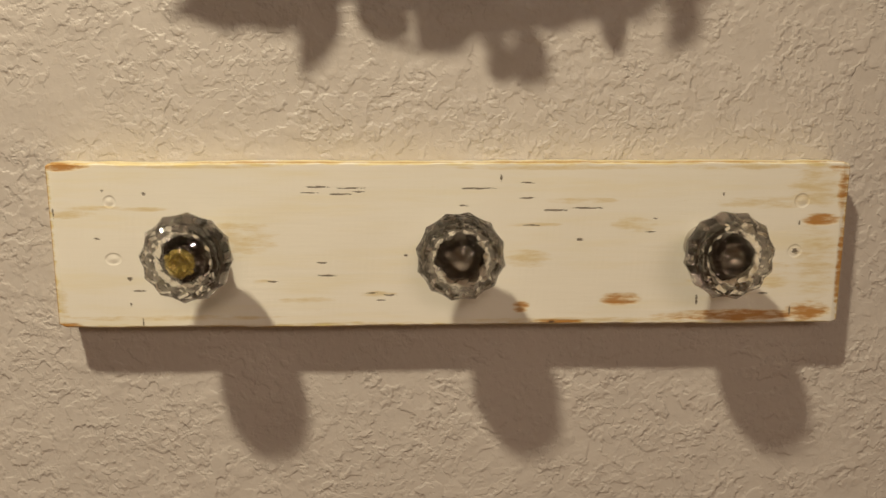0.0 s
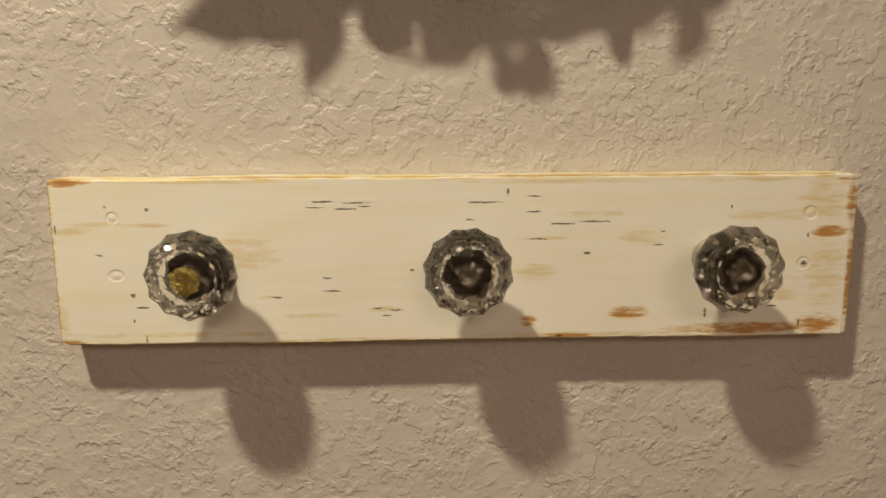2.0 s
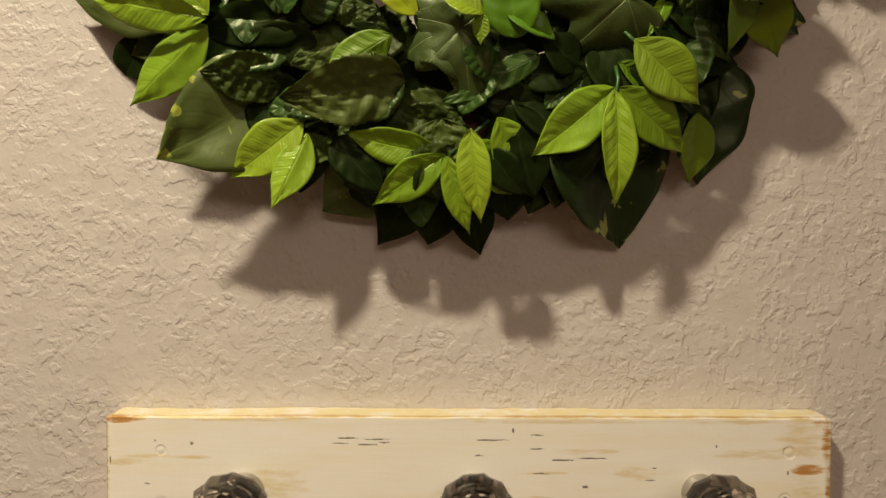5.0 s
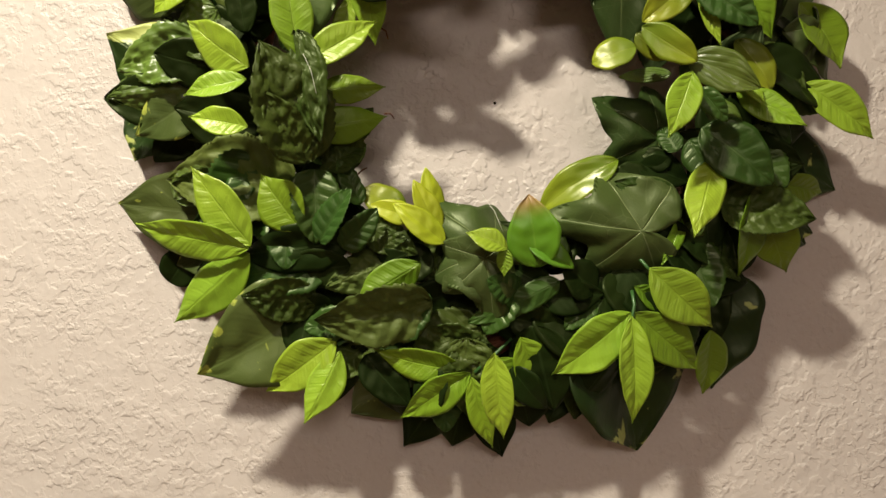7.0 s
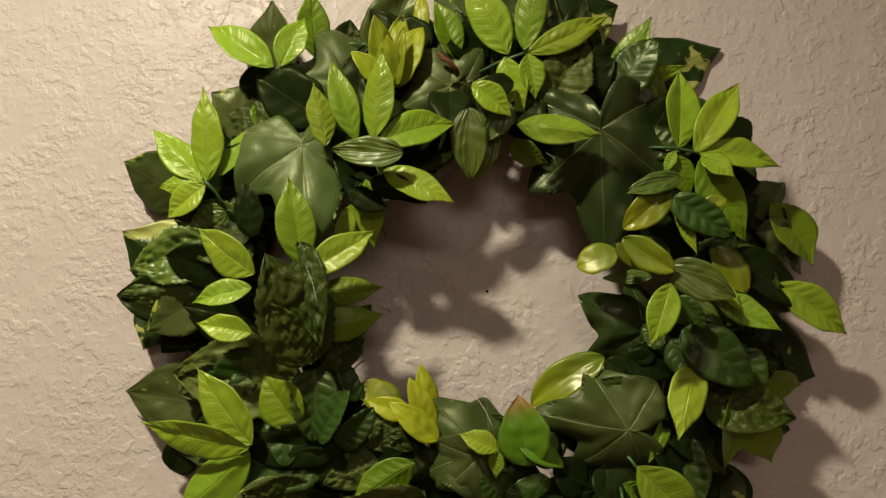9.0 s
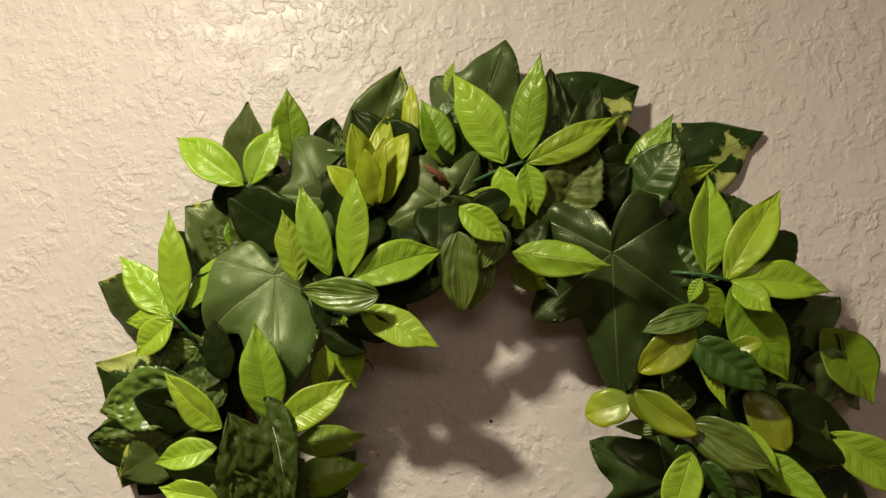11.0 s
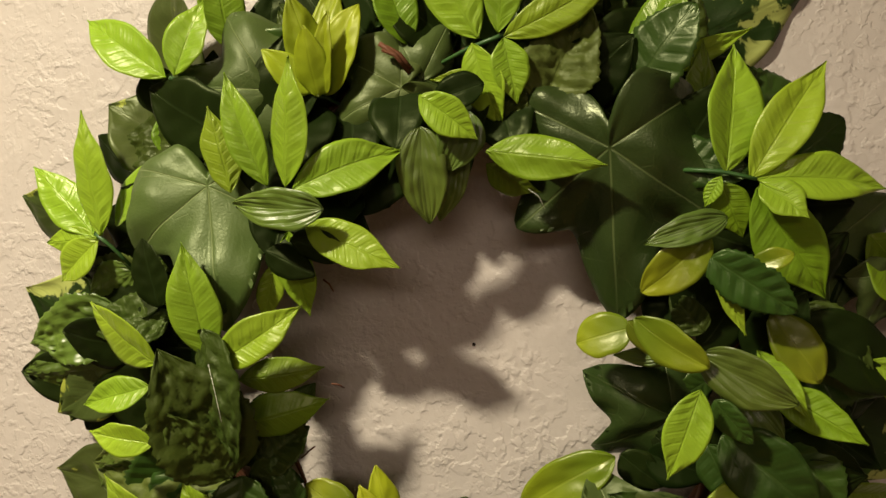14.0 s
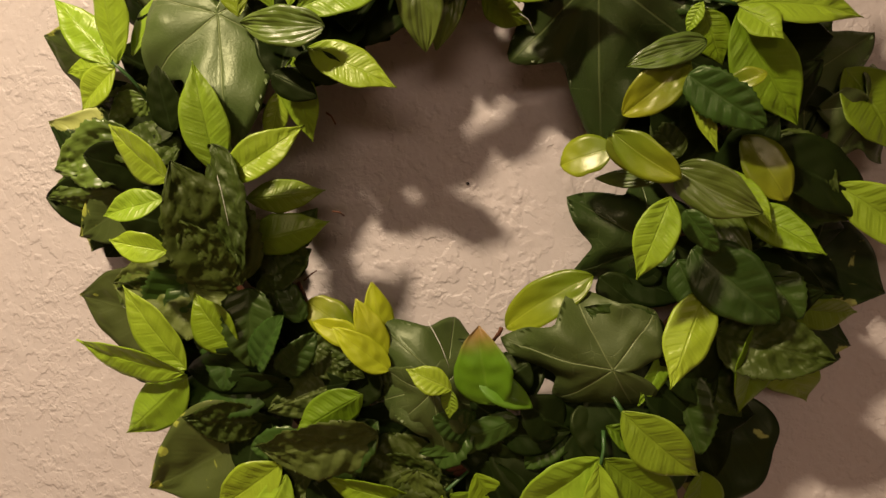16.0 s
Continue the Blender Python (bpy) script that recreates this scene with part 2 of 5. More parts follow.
def leaf_paint(name, base, tip, vein, rough, tip_from=0.1, veins="side", count=9.0, spread=1.0, patch=None, patch_at=0.62, vein_strength=0.5, through_light=0.12, relief=0.0004, gloss=0.5, tint=(1, 1, 1), pleat=0.5):
    """Moulded fabric or plastic leaf. The UV map runs along (x) and across (y) the blade, or over the face of a lobed leaf."""
    m = Nodes(name)
    uv = m.coords("UV")
    sep = m.tree.nodes.new("ShaderNodeSeparateXYZ")
    m.tree.links.new(uv, sep.inputs[0])
    u, v = sep.outputs[0], sep.outputs[1]
    a = m.math("ABSOLUTE", v)
    info = m.tree.nodes.new("ShaderNodeObjectInfo")
    rnd = info.outputs["Random"]
    obj = m.coords("Object")
    mottle = m.noise(obj, 55, 4, 0.6)
    weave = m.noise(obj, 900, 2, 0.5)
    if veins == "lobes":
        lines = None
        for deg in (0, 56, 116):
            cs, sn = math.cos(radians(deg)), math.sin(radians(deg))
            off = m.math("ABSOLUTE", m.math("SUBTRACT", m.math("MULTIPLY", a, cs), m.math("MULTIPLY", u, sn)))
            along = m.math("ADD", m.math("MULTIPLY", u, cs), m.math("MULTIPLY", a, sn))
            line = m.math("MULTIPLY", m.ramp(off, 0.001, 0.011, 1.0, 0.0), m.ramp(along, 0.0, 0.03))
            line = m.math("MULTIPLY", line, m.ramp(along, 0.5, 0.95, 1.0, 0.25))
            lines = line if lines is None else m.math("MAXIMUM", lines, line)
        net = m.tree.nodes.new("ShaderNodeTexVoronoi")
        net.feature = "DISTANCE_TO_EDGE"
        m.put(net.inputs["Vector"], m.mix(0.12, m.coords("UV", scale=(5.5, 5.5, 5.5)), m.noise(uv, 9, 2, 0.5, out=1)))
        net.inputs["Scale"].default_value = 1.0
        web = m.math("MULTIPLY", m.ramp(net.outputs["Distance"], 0.0, 0.03, 1.0, 0.0), m.ramp(mottle, 0.42, 0.70, 0.0, 0.38))
        lines = m.math("MAXIMUM", lines, web)
    else:
        mid = m.ramp(a, 0.02, 0.07, 1.0, 0.0)
        phase = m.math("FRACT", m.math("SUBTRACT", m.math("MULTIPLY", u, count), m.math("MULTIPLY", a, spread)))
        side = m.math("MULTIPLY", m.ramp(m.math("ABSOLUTE", m.math("SUBTRACT", phase, 0.5)), 0.02, 0.16, 1.0, 0.0), 0.45)
        side = m.math("MULTIPLY", side, m.ramp(a, 0.7, 0.98, 1.0, 0.0))
        lines = m.math("MAXIMUM", mid, side) if veins == "side" else mid
    col = m.mix(m.ramp(m.math("ADD", u, m.math("MULTIPLY", m.math("SUBTRACT", mottle, 0.5), 0.3)), tip_from, min(1.0, tip_from + 0.9)), base, tip)
    col = m.mix(m.math("MULTIPLY", m.ramp(mottle, 0.3, 0.75), 0.35), col, tuple(k * 0.62 for k in base))
    hsv = m.tree.nodes.new("ShaderNodeHueSaturation")
    m.put(hsv.inputs["Hue"], m.ramp(rnd, 0, 1, 0.49, 0.507))
    m.put(hsv.inputs["Value"], m.ramp(m.math("FRACT", m.math("MULTIPLY", rnd, 7.3)), 0, 1, 0.78, 1.15))
    m.put(hsv.inputs["Color"], col)
    col = hsv.outputs[0]
    if patch:
        streaks = m.noise(obj, 75, 4, 0.55, warp=0.4)
        shift = m.math("ADD", streaks, m.math("MULTIPLY", m.math("SUBTRACT", m.math("FRACT", m.math("MULTIPLY", rnd, 3.7)), 0.5), 0.10))
        shift = m.math("ADD", shift, m.math("MULTIPLY", m.ramp(m.math("ADD", u, m.math("MULTIPLY", v, 0.25)), 0.5, 1.15), 0.16))
        col = m.mix(m.math("MULTIPLY", m.ramp(shift, patch_at, patch_at + 0.05), 0.85), col, patch)
    col = m.mix(m.math("MULTIPLY", lines, vein_strength), col, vein)
    h = m.math("ADD", m.math("MULTIPLY", lines, -0.55), m.math("MULTIPLY", mottle, 0.7))
    if veins == "side":
        rise = m.math("SINE", m.math("MULTIPLY", m.math("ADD", phase, m.math("MULTIPLY", phase, phase)), math.pi))
        rise = m.math("MULTIPLY", m.math("MULTIPLY", rise, m.ramp(mottle, 0.3, 0.65, 0.3, 1.3)), m.math("MULTIPLY", m.ramp(a, 0.04, 0.3), m.ramp(a, 0.6, 1.0, 1.0, 0.2)))
        h = m.math("ADD", h, m.math("MULTIPLY", rise, pleat))
    h = m.math("ADD", h, m.math("MULTIPLY", weave, 0.25))
    h = m.math("ADD", h, m.math("MULTIPLY", m.noise(obj, 24, 2, 0.5), 4.0))
    m.done(col, m.ramp(mottle, 0.3, 0.7, rough * 0.85, rough * 1.2), m.bump(h, 0.6, relief), Specular_IOR_Level=gloss, Specular_Tint=tint)
    if through_light:
        t = m.tree.nodes.new("ShaderNodeBsdfTranslucent")
        m.put(t.inputs[0], col)
        mix = m.tree.nodes.new("ShaderNodeMixShader")
        mix.inputs[0].default_value = through_light
        m.tree.links.new(m.bsdf.outputs[0], mix.inputs[1])
        m.tree.links.new(t.outputs[0], mix.inputs[2])
        m.tree.links.new(mix.outputs[0], m.tree.nodes["Material Output"].inputs[0])
    return m.mat


DIM = dict(gloss=0.40, tint=(0.9, 1.0, 0.65))
SILK = dict(gloss=0.50, tint=(1.0, 1.0, 0.75))
LIME = leaf_paint("lime_green_leaf", (0.29, 0.46, 0.028), (0.34, 0.52, 0.034), (0.38, 0.53, 0.06), 0.34, count=8.0, vein_strength=0.06, relief=0.0008, through_light=0.2, pleat=0.34, **SILK)
GREEN = leaf_paint("mid_green_leaf", (0.19, 0.34, 0.016), (0.23, 0.39, 0.018), (0.24, 0.36, 0.04), 0.36, count=8.0, vein_strength=0.07, relief=0.0008, through_light=0.18, pleat=0.34, **SILK)
YELLOW = leaf_paint("yellow_green_leaf", (0.37, 0.47, 0.018), (0.44, 0.53, 0.022), (0.28, 0.36, 0.02), 0.42, veins="mid", vein_strength=0.10, through_light=0.3, **SILK)
OLIVE = leaf_paint("olive_green_leaf", (0.15, 0.22, 0.012), (0.32, 0.38, 0.02), (0.34, 0.40, 0.05), 0.30, veins="mid", vein_strength=0.2, **SILK)
SATIN = leaf_paint("satin_green_leaf", (0.11, 0.175, 0.026), (0.14, 0.215, 0.030), (0.17, 0.24, 0.05), 0.34, count=2.0, spread=3.0, vein_strength=0.2, pleat=0.8, gloss=0.6)
IVY = leaf_paint("dark_ivy_leaf", (0.070, 0.106, 0.025), (0.058, 0.094, 0.020), (0.24, 0.29, 0.12), 0.46, veins="lobes", vein_strength=0.5, through_light=0.03, relief=0.0009, gloss=0.5, tint=(0.9, 1.0, 0.65))
# darker copy of the ivy, which also carries shade in its colour
DEEP_IVY = leaf_paint("deep_and_shaded_ivy_leaf", (0.036, 0.060, 0.014), (0.028, 0.050, 0.011), (0.15, 0.19, 0.07), 0.34, veins="lobes", vein_strength=0.5, through_light=0.03, relief=0.0009, gloss=0.5, tint=(0.9, 1.0, 0.65))
POTHOS = leaf_paint("dark_variegated_leaf", (0.078, 0.108, 0.026), (0.064, 0.094, 0.020), (0.12, 0.15, 0.05), 0.40, count=6.0, spread=2.2, vein_strength=0.16,
                    patch=(0.40, 0.46, 0.07), patch_at=0.685, through_light=0.04, pleat=0.25, **DIM)
# cream-edged leaf, its base darkened to carry shade as well
EDGED = leaf_paint("cream_edged_leaf", (0.015, 0.034, 0.006), (0.018, 0.044, 0.007), (0.04, 0.08, 0.016), 0.36, count=5.0, spread=2.2, vein_strength=0.2,
                   patch=(0.46, 0.52, 0.14), patch_at=0.625, through_light=0.04, pleat=0.2, **DIM)
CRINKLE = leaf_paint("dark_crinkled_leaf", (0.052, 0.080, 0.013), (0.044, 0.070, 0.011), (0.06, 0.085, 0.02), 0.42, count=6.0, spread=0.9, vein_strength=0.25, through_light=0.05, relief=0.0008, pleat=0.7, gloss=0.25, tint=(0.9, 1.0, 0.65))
MATTE = leaf_paint("grey_green_crinkled_leaf", (0.095, 0.132, 0.026), (0.085, 0.120, 0.022), (0.13, 0.17, 0.04), 0.5, count=6.0, spread=0.9, vein_strength=0.25, through_light=0.05, relief=0.0008, pleat=0.6, gloss=0.3, tint=(0.9, 1.0, 0.65))
VIVID = leaf_paint("vivid_green_leaf", (0.10, 0.26, 0.014), (0.13, 0.31, 0.016), (0.20, 0.36, 0.04), 0.40, veins="mid", vein_strength=0.15, through_light=0.2)
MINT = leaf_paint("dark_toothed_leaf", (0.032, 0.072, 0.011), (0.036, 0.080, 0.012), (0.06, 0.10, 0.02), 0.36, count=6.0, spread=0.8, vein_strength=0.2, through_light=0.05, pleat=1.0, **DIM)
# dark leaf, its base held near black to stand in for shade in gaps
DARK = leaf_paint("dark_leaf_and_gap_shade", (0.011, 0.021, 0.004), (0.011, 0.019, 0.004), (0.03, 0.05, 0.014), 0.38, veins="mid", vein_strength=0.3, through_light=0.02, gloss=0.13, tint=(0.85, 1.0, 0.5))
BLUSH = leaf_paint("green_leaf_with_brown_tip", (0.13, 0.34, 0.014), (0.50, 0.27, 0.09), (0.24, 0.42, 0.05), 0.34, tip_from=0.66, veins="mid", vein_strength=0.15, through_light=0.2)
THREAD = plain("clear_glue_thread", (0.75, 0.75, 0.68), 0.3, grain=300)
STEM = plain("green_plastic_stem", (0.05, 0.14, 0.03), 0.4, grain=300)
TWIG = plain("red_brown_vine", (0.16, 0.055, 0.02), 0.7, grain=500)

# ---- helpers for building ----


def part(name, bm, material, parent=None, label="", smooth=True):
    mesh = bpy.data.meshes.new(name)
    bm.to_mesh(mesh)
    bm.free()
    mesh.materials.append(material)
    if smooth is True:
        mesh.polygons.foreach_set("use_smooth", [True] * len(mesh.polygons))
    ob = new(name, mesh)
    ob.parent = parent
    return tagged(ob, label)


def box(bm, lo, hi, bevel=0.0):
    made = bmesh.ops.create_cube(bm, size=1, matrix=Matrix.LocRotScale([(a + b) / 2 for a, b in zip(lo, hi)], None, [b - a for a, b in zip(lo, hi)]))
    if bevel:
        edges = list({e for v in made["verts"] for e in v.link_edges})
        bmesh.ops.bevel(bm, geom=edges, offset=bevel, segments=2, affect="EDGES", profile=0.6)


def lathe(bm, profile, sides, wobble=None):
    """Turns (radius, depth) pairs about the y axis; depth runs out of the wall, towards -y."""
    rings = []
    for k, (r, d) in enumerate(profile):
        ring = []
        for i in range(sides):
            a = 2 * math.pi * i / sides
            f, lift = wobble(k, i) if wobble else (1.0, 0.0)
            ring.append(bm.verts.new((r * f * math.cos(a), -d - lift, r * f * math.sin(a))))
        rings.append(ring)
    for a, b in zip(rings, rings[1:]):
        for i in range(sides):
            bm.faces.new((a[i], a[(i + 1) % sides], b[(i + 1) % sides], b[i]))
    bm.faces.new(rings[0][::-1])
    bm.faces.new(rings[-1])
    bmesh.ops.recalc_face_normals(bm, faces=bm.faces)


def tube(bm, points, radius, sides=6, taper=1.0):
    rings = []
    for k, p in enumerate(points):
        d = (points[min(k + 1, len(points) - 1)] - points[max(k - 1, 0)]).normalized()
        s = d.cross(Vector((0.13, 1, 0.07))).normalized()
        n = d.cross(s)
        r = radius * (1 + (taper - 1) * k / (len(points) - 1))
        rings.append([bm.verts.new(p + (s * math.cos(2 * math.pi * i / sides) + n * math.sin(2 * math.pi * i / sides)) * r) for i in range(sides)])
    for a, b in zip(rings, rings[1:]):
        for i in range(sides):
            bm.faces.new((a[i], a[(i + 1) % sides], b[(i + 1) % sides], b[i]))
    bm.faces.new(rings[0][::-1])
    bm.faces.new(rings[-1])


# ---- the room ----
ROOM = (-2.4, 2.6, -5.2, 0.0, 2.505)
x0, x1, y0, y1, top = ROOM
for name, lo, hi, mat, label, cat in (
        ("wall_north", (x0 - 0.12, 0.0, 0), (x1 + 0.12, 0.12, top), WALL, "warm white wall with a knockdown plaster texture", "wall"),
        ("wall_south", (x0 - 0.12, y0 - 0.12, 0), (x1 + 0.12, y0, top), WALL, "warm white textured wall closing the hall", "wall"),
        ("wall_west", (x0 - 0.12, y0, 0), (x0, 0, top), WALL, "warm white textured side wall of hall", "wall"),
        ("wall_east", (x1, y0, 0), (x1 + 0.12, 0, top), WALL, "warm white textured side wall of hall", "wall"),
        ("floor", (x0 - 0.12, y0 - 0.12, -0.1), (x1 + 0.12, 0.12, 0), FLOOR, "brown wooden floor of the hall", "floor"),
        ("ceiling", (x0 - 0.12, y0 - 0.12, top), (x1 + 0.12, 0.12, top + 0.1), CEILING, "plain matt white ceiling of the hall", "ceiling")):
    bm = bmesh.new()
    box(bm, lo, hi)
    tagged(part(name, bm, mat, smooth=False), label, cat, kind="structure")


def ceiling_lamp(x, y, radius):
    base = tagged(new("ceiling_lamp"), "unseen round flush ceiling lamp with a warm glow", "lamp")
    base.location = (x, y, top)
    bm = bmesh.new()
    lathe(bm, [(radius * 0.7, 0.0), (radius, 0.004), (radius, 0.03), (radius * 0.9, 0.05)], 32)
    bmesh.ops.rotate(bm, verts=bm.verts, cent=(0, 0, 0), matrix=Matrix.Rotation(radians(90), 3, "X"))
    part("canopy", bm, BRASS, base)
    bm = bmesh.new()
    lathe(bm, [(radius * 0.85, 0.05), (radius * 0.8, 0.07), (radius * 0.55, 0.085), (radius * 0.2, 0.09)], 32)
    bmesh.ops.rotate(bm, verts=bm.verts, cent=(0, 0, 0), matrix=Matrix.Rotation(radians(90), 3, "X"))
    part("diffuser", bm, DIFFUSER, base, "warm white glass diffuser")
    return base


ceiling_lamp(LAMP[0], LAMP[1], 0.06)
# fixture added to go with the unseen fill lamp
ceiling_lamp(0.5, -2.5, 0.62)

# ---- the knob rack ----
RACK_X, RACK_Z = 0.2325, 1.4445
rack = tagged(new("knob_rack"), "cream painted distressed wooden rack board fixed to wall", "rack")
rack.location = (RACK_X, 0, RACK_Z)


def rack_board():
    """A planed board whose long edges waver a little and whose corners are rubbed round."""
    bm = bmesh.new()
    n, hw, hh = 120, BOARD_W / 2, BOARD_H / 2
    sect = [(-1, 0.0), (-1, BOARD_D - 0.0015), (-0.975, BOARD_D), (-0.5, BOARD_D), (0, BOARD_D), (0.5, BOARD_D), (0.975, BOARD_D), (1, BOARD_D - 0.0015), (1, 0.0)]
    rows = []
    for i in range(n + 1):
        x = -hw + BOARD_W * i / n
        end = min(x + hw, hw - x)
        pinch = 0.0012 * max(0, 1 - end / 0.002) ** 2
        ring = []
        for s, d in sect:
            wav = 0.0008 * noise.noise((x * 16, s * 3, 0.3)) + 0.0005 * noise.noise((x * 95, s * 7, 2.0))
            z = s * (hh - pinch) + (wav if abs(s) > 0.9 else 0)
            dd = d + (0.0003 * noise.noise((x * 40, s * 5, 5)) - pinch * 0.7 if d > 0.01 else 0)
            ring.append(bm.verts.new((x, -dd - 0.0005, z)))
        rows.append(ring)
    for a, b in zip(rows, rows[1:]):
        for j in range(len(sect) - 1):
            bm.faces.new((a[j], a[j + 1], b[j + 1], b[j]))
        bm.faces.new((a[-1], a[0], b[0], b[-1]))
    bm.faces.new(rows[0])
    bm.faces.new(rows[-1][::-1])
    bmesh.ops.recalc_face_normals(bm, faces=bm.faces)
    return bm


part("board", rack_board(), BOARD, rack, smooth=False)


def knob(x, z, spin, core, seed):
    """A twelve-lobed pressed glass knob on a metal shank, standing out of the board."""
    rng = random.Random(seed)
    bm = bmesh.new()
    def facets(row, i):
        """Twelve scallops round the rim, a ring of beads inside it whose lobes stand between them, and a wavy well."""
        a = 2 * math.pi * i / 48
        wob = 0.012 * noise.noise((3 * math.cos(a), 3 * math.sin(a), seed + row * 0.7))
        lobe, gap = abs(math.sin(6 * a)), abs(math.cos(6 * a))
        if row in (2, 3, 4, 5, 6):
            return 1.03 - 0.065 * lobe + wob, 0.0007 * gap
        if row in (7, 8):
            return 1.02 - 0.05 * lobe + wob, 0.0010 * gap
        if row in (9, 10):
            return 0.95 + 0.09 * gap + wob, 0.0016 * gap
        if row in (11, 12):
            return 0.94 + 0.11 * lobe + wob, 0.0008 * lobe
        if row > 12:
            return 1.0 + wob, 0.0016 * noise.noise((2.2 * math.cos(a), 2.2 * math.sin(a), seed * 1.3 + row * 0.8))
        return 1.0 + wob, 0.0
    lathe(bm, [(0.0085, 0.0300), (0.0094, 0.0365), (0.0146, 0.0405), (0.0192, 0.0440), (0.0214, 0.0490), (0.0218, 0.0530), (0.0208, 0.0560), (0.0196, 0.0585), (0.0184, 0.0590),
               (0.0172, 0.0620), (0.0155, 0.0632), (0.0142, 0.0618), (0.0128, 0.0585), (0.0105, 0.0590), (0.0072, 0.0612), (0.0030, 0.0622)], 48, facets)
    k_ob = part("glass_knob", bm, GLASS, rack, "clear faceted pressed glass knob", smooth=False)
    k_ob.location = (x, 0, z)
    k_ob.rotation_euler = (0, radians(spin), 0)
    bm = bmesh.new()
    lathe(bm, [(0.0112, 0.0192), (0.0114, 0.0215), (0.0098, 0.0245), (0.0092, 0.0292)], 32)
    part("collar", bm, SHANK, k_ob, "dull metal collar")
    bm = bmesh.new()
    lump = [[(1 + rng.uniform(-0.16, 0.16), rng.uniform(-0.0008, 0.0008)) for _ in range(14)] for _ in range(8)]
    lathe(bm, [(0.0055, 0.0320), (0.0060, 0.0410), (0.0112, 0.0462), (0.0122, 0.0485), (0.0112, 0.0515), (0.0085, 0.0548), (0.0045, 0.0556), (0.002, 0.0548)], 14, lambda r, i: lump[r][i])
    part("socket", bm, core, k_ob, "dark metal socket inside the glass", smooth=False)
    bm = bmesh.new()
    lathe(bm, [(0.0052, 0.0550), (0.0056, 0.0562), (0.0050, 0.0568), (0.0044, 0.0562)], 20, lambda r, i: (1 + 0.10 * math.sin(3 * i * 0.314 + seed), 0.0003 * math.sin(i * 1.3)))
    part("washer", bm, WORN, k_ob, "worn dark steel washer")
    return k_ob


amber = knob(-0.1315, 0.0, 4, IRON, 3)
bm = bmesh.new()
lathe(bm, [(0.0062, 0.0560), (0.0068, 0.0578), (0.0050, 0.0592), (0.0020, 0.0590)], 9, lambda r, i: (1 + 0.12 * ((i * 7 + r) % 3 - 1), 0.0))
screw = part("screw", bm, BRASS, amber, "yellow brass screw head", smooth=False)
screw.location = (-0.0012, 0, -0.0016)
knob(0.0020, 0.0, 11, IRON, 5)
knob(0.1355, 0.0, 19, IRON, 8)

# a small nail left in the wall inside the wreath
bm = bmesh.new()
lathe(bm, [(0.0007, -0.004), (0.0007, 0.001), (0.0010, 0.0012), (0.0008, 0.0018)], 10)
nail = tagged(part("wall_nail", bm, IRON), "small dark nail head in the wall", "nail")
nail.location = (0.232, 0.001, 1.805)

# ---- the wreath ----
HUB = Vector((0.222, 0.0, 1.805))
wreath = tagged(new("leaf_wreath"), "round wreath of mixed green artificial leaves hung on wall", "wreath")
wreath.location = HUB

SHAPES = {  # rise, fall, teeth, ripple, crinkle, columns, droop
    "lance": (0.85, 1.12, 0.0, 0.0065, 0.012, 7.0, 0.14),
    "spoon": (0.62, 0.66, 0.0, 0.012, 0.022, 3.0, 0.22),
    "oval": (0.58, 0.86, 0.0, 0.012, 0.022, 5.0, 0.18),
    "heart": (0.42, 0.86, 0.0, 0.010, 0.026, 4.0, 0.16),
    "crinkle": (0.50, 0.92, 0.05, 0.016, 0.030, 6.0, 0.16),
    "tooth": (0.40, 0.66, 0.09, 0.012, 0.006, 6.0, 0.12),
}
MAX_DEPTH = 0.0012
leaf_count = [0]


def shell(bm, uv, grid, uvs, thick):
    """Closes a grid of points (rows of equal length) into a thin two-sided sheet."""
    rows, cols = len(grid), len(grid[0])
    top = [[bm.verts.new(p) for p, n in row] for row in grid]
    low = [[bm.verts.new(p - n * thick) for p, n in row] for row in grid]

    def face(vs, cs, soft=True):
        f = bm.faces.new(vs)
        f.smooth = soft
        for loop, c in zip(f.loops, cs):
            loop[uv].uv = uvs[c[0]][c[1]]
    for i in range(rows - 1):
        for j in range(cols - 1):
            c = [(i, j), (i, j + 1), (i + 1, j + 1), (i + 1, j)]
            face([top[a][b] for a, b in c], c)
            face([low[a][b] for a, b in c[::-1]], c[::-1])
    rim = [(0, j) for j in range(cols)] + [(i, cols - 1) for i in range(1, rows)] + [(rows - 1, j) for j in range(cols - 2, -1, -1)] + [(i, 0) for i in range(rows - 2, 0, -1)]
    for a, b in zip(rim, rim[1:] + rim[:1]):
        face([top[b[0]][b[1]], top[a[0]][a[1]], low[a[0]][a[1]], low[b[0]][b[1]]], [b, a, a, b], False)


def axes(base, tip, roll):
    """Length, direction, normal and side of a blade; the leaves lean outwards over the round of the wreath."""
    a = tip - base
    d = a.normalized()
    mid = (base + tip) / 2
    out = Vector((mid.x, 0, mid.z))
    side = max(-1.0, min(1.0, (out.length - 0.148) / 0.05))
    n = Vector((0, -1, 0)) + out.normalized() * (0.30 * side)
    n = (n - d * n.dot(d)).normalized()
    n = Matrix.Rotation(radians(roll), 3, d) @ n
    return a.length, d, n, d.cross(n)


def put(name, bm, material, owner, label="", smooth=None):
    return part(name, bm, material, owner or wreath, label, smooth)


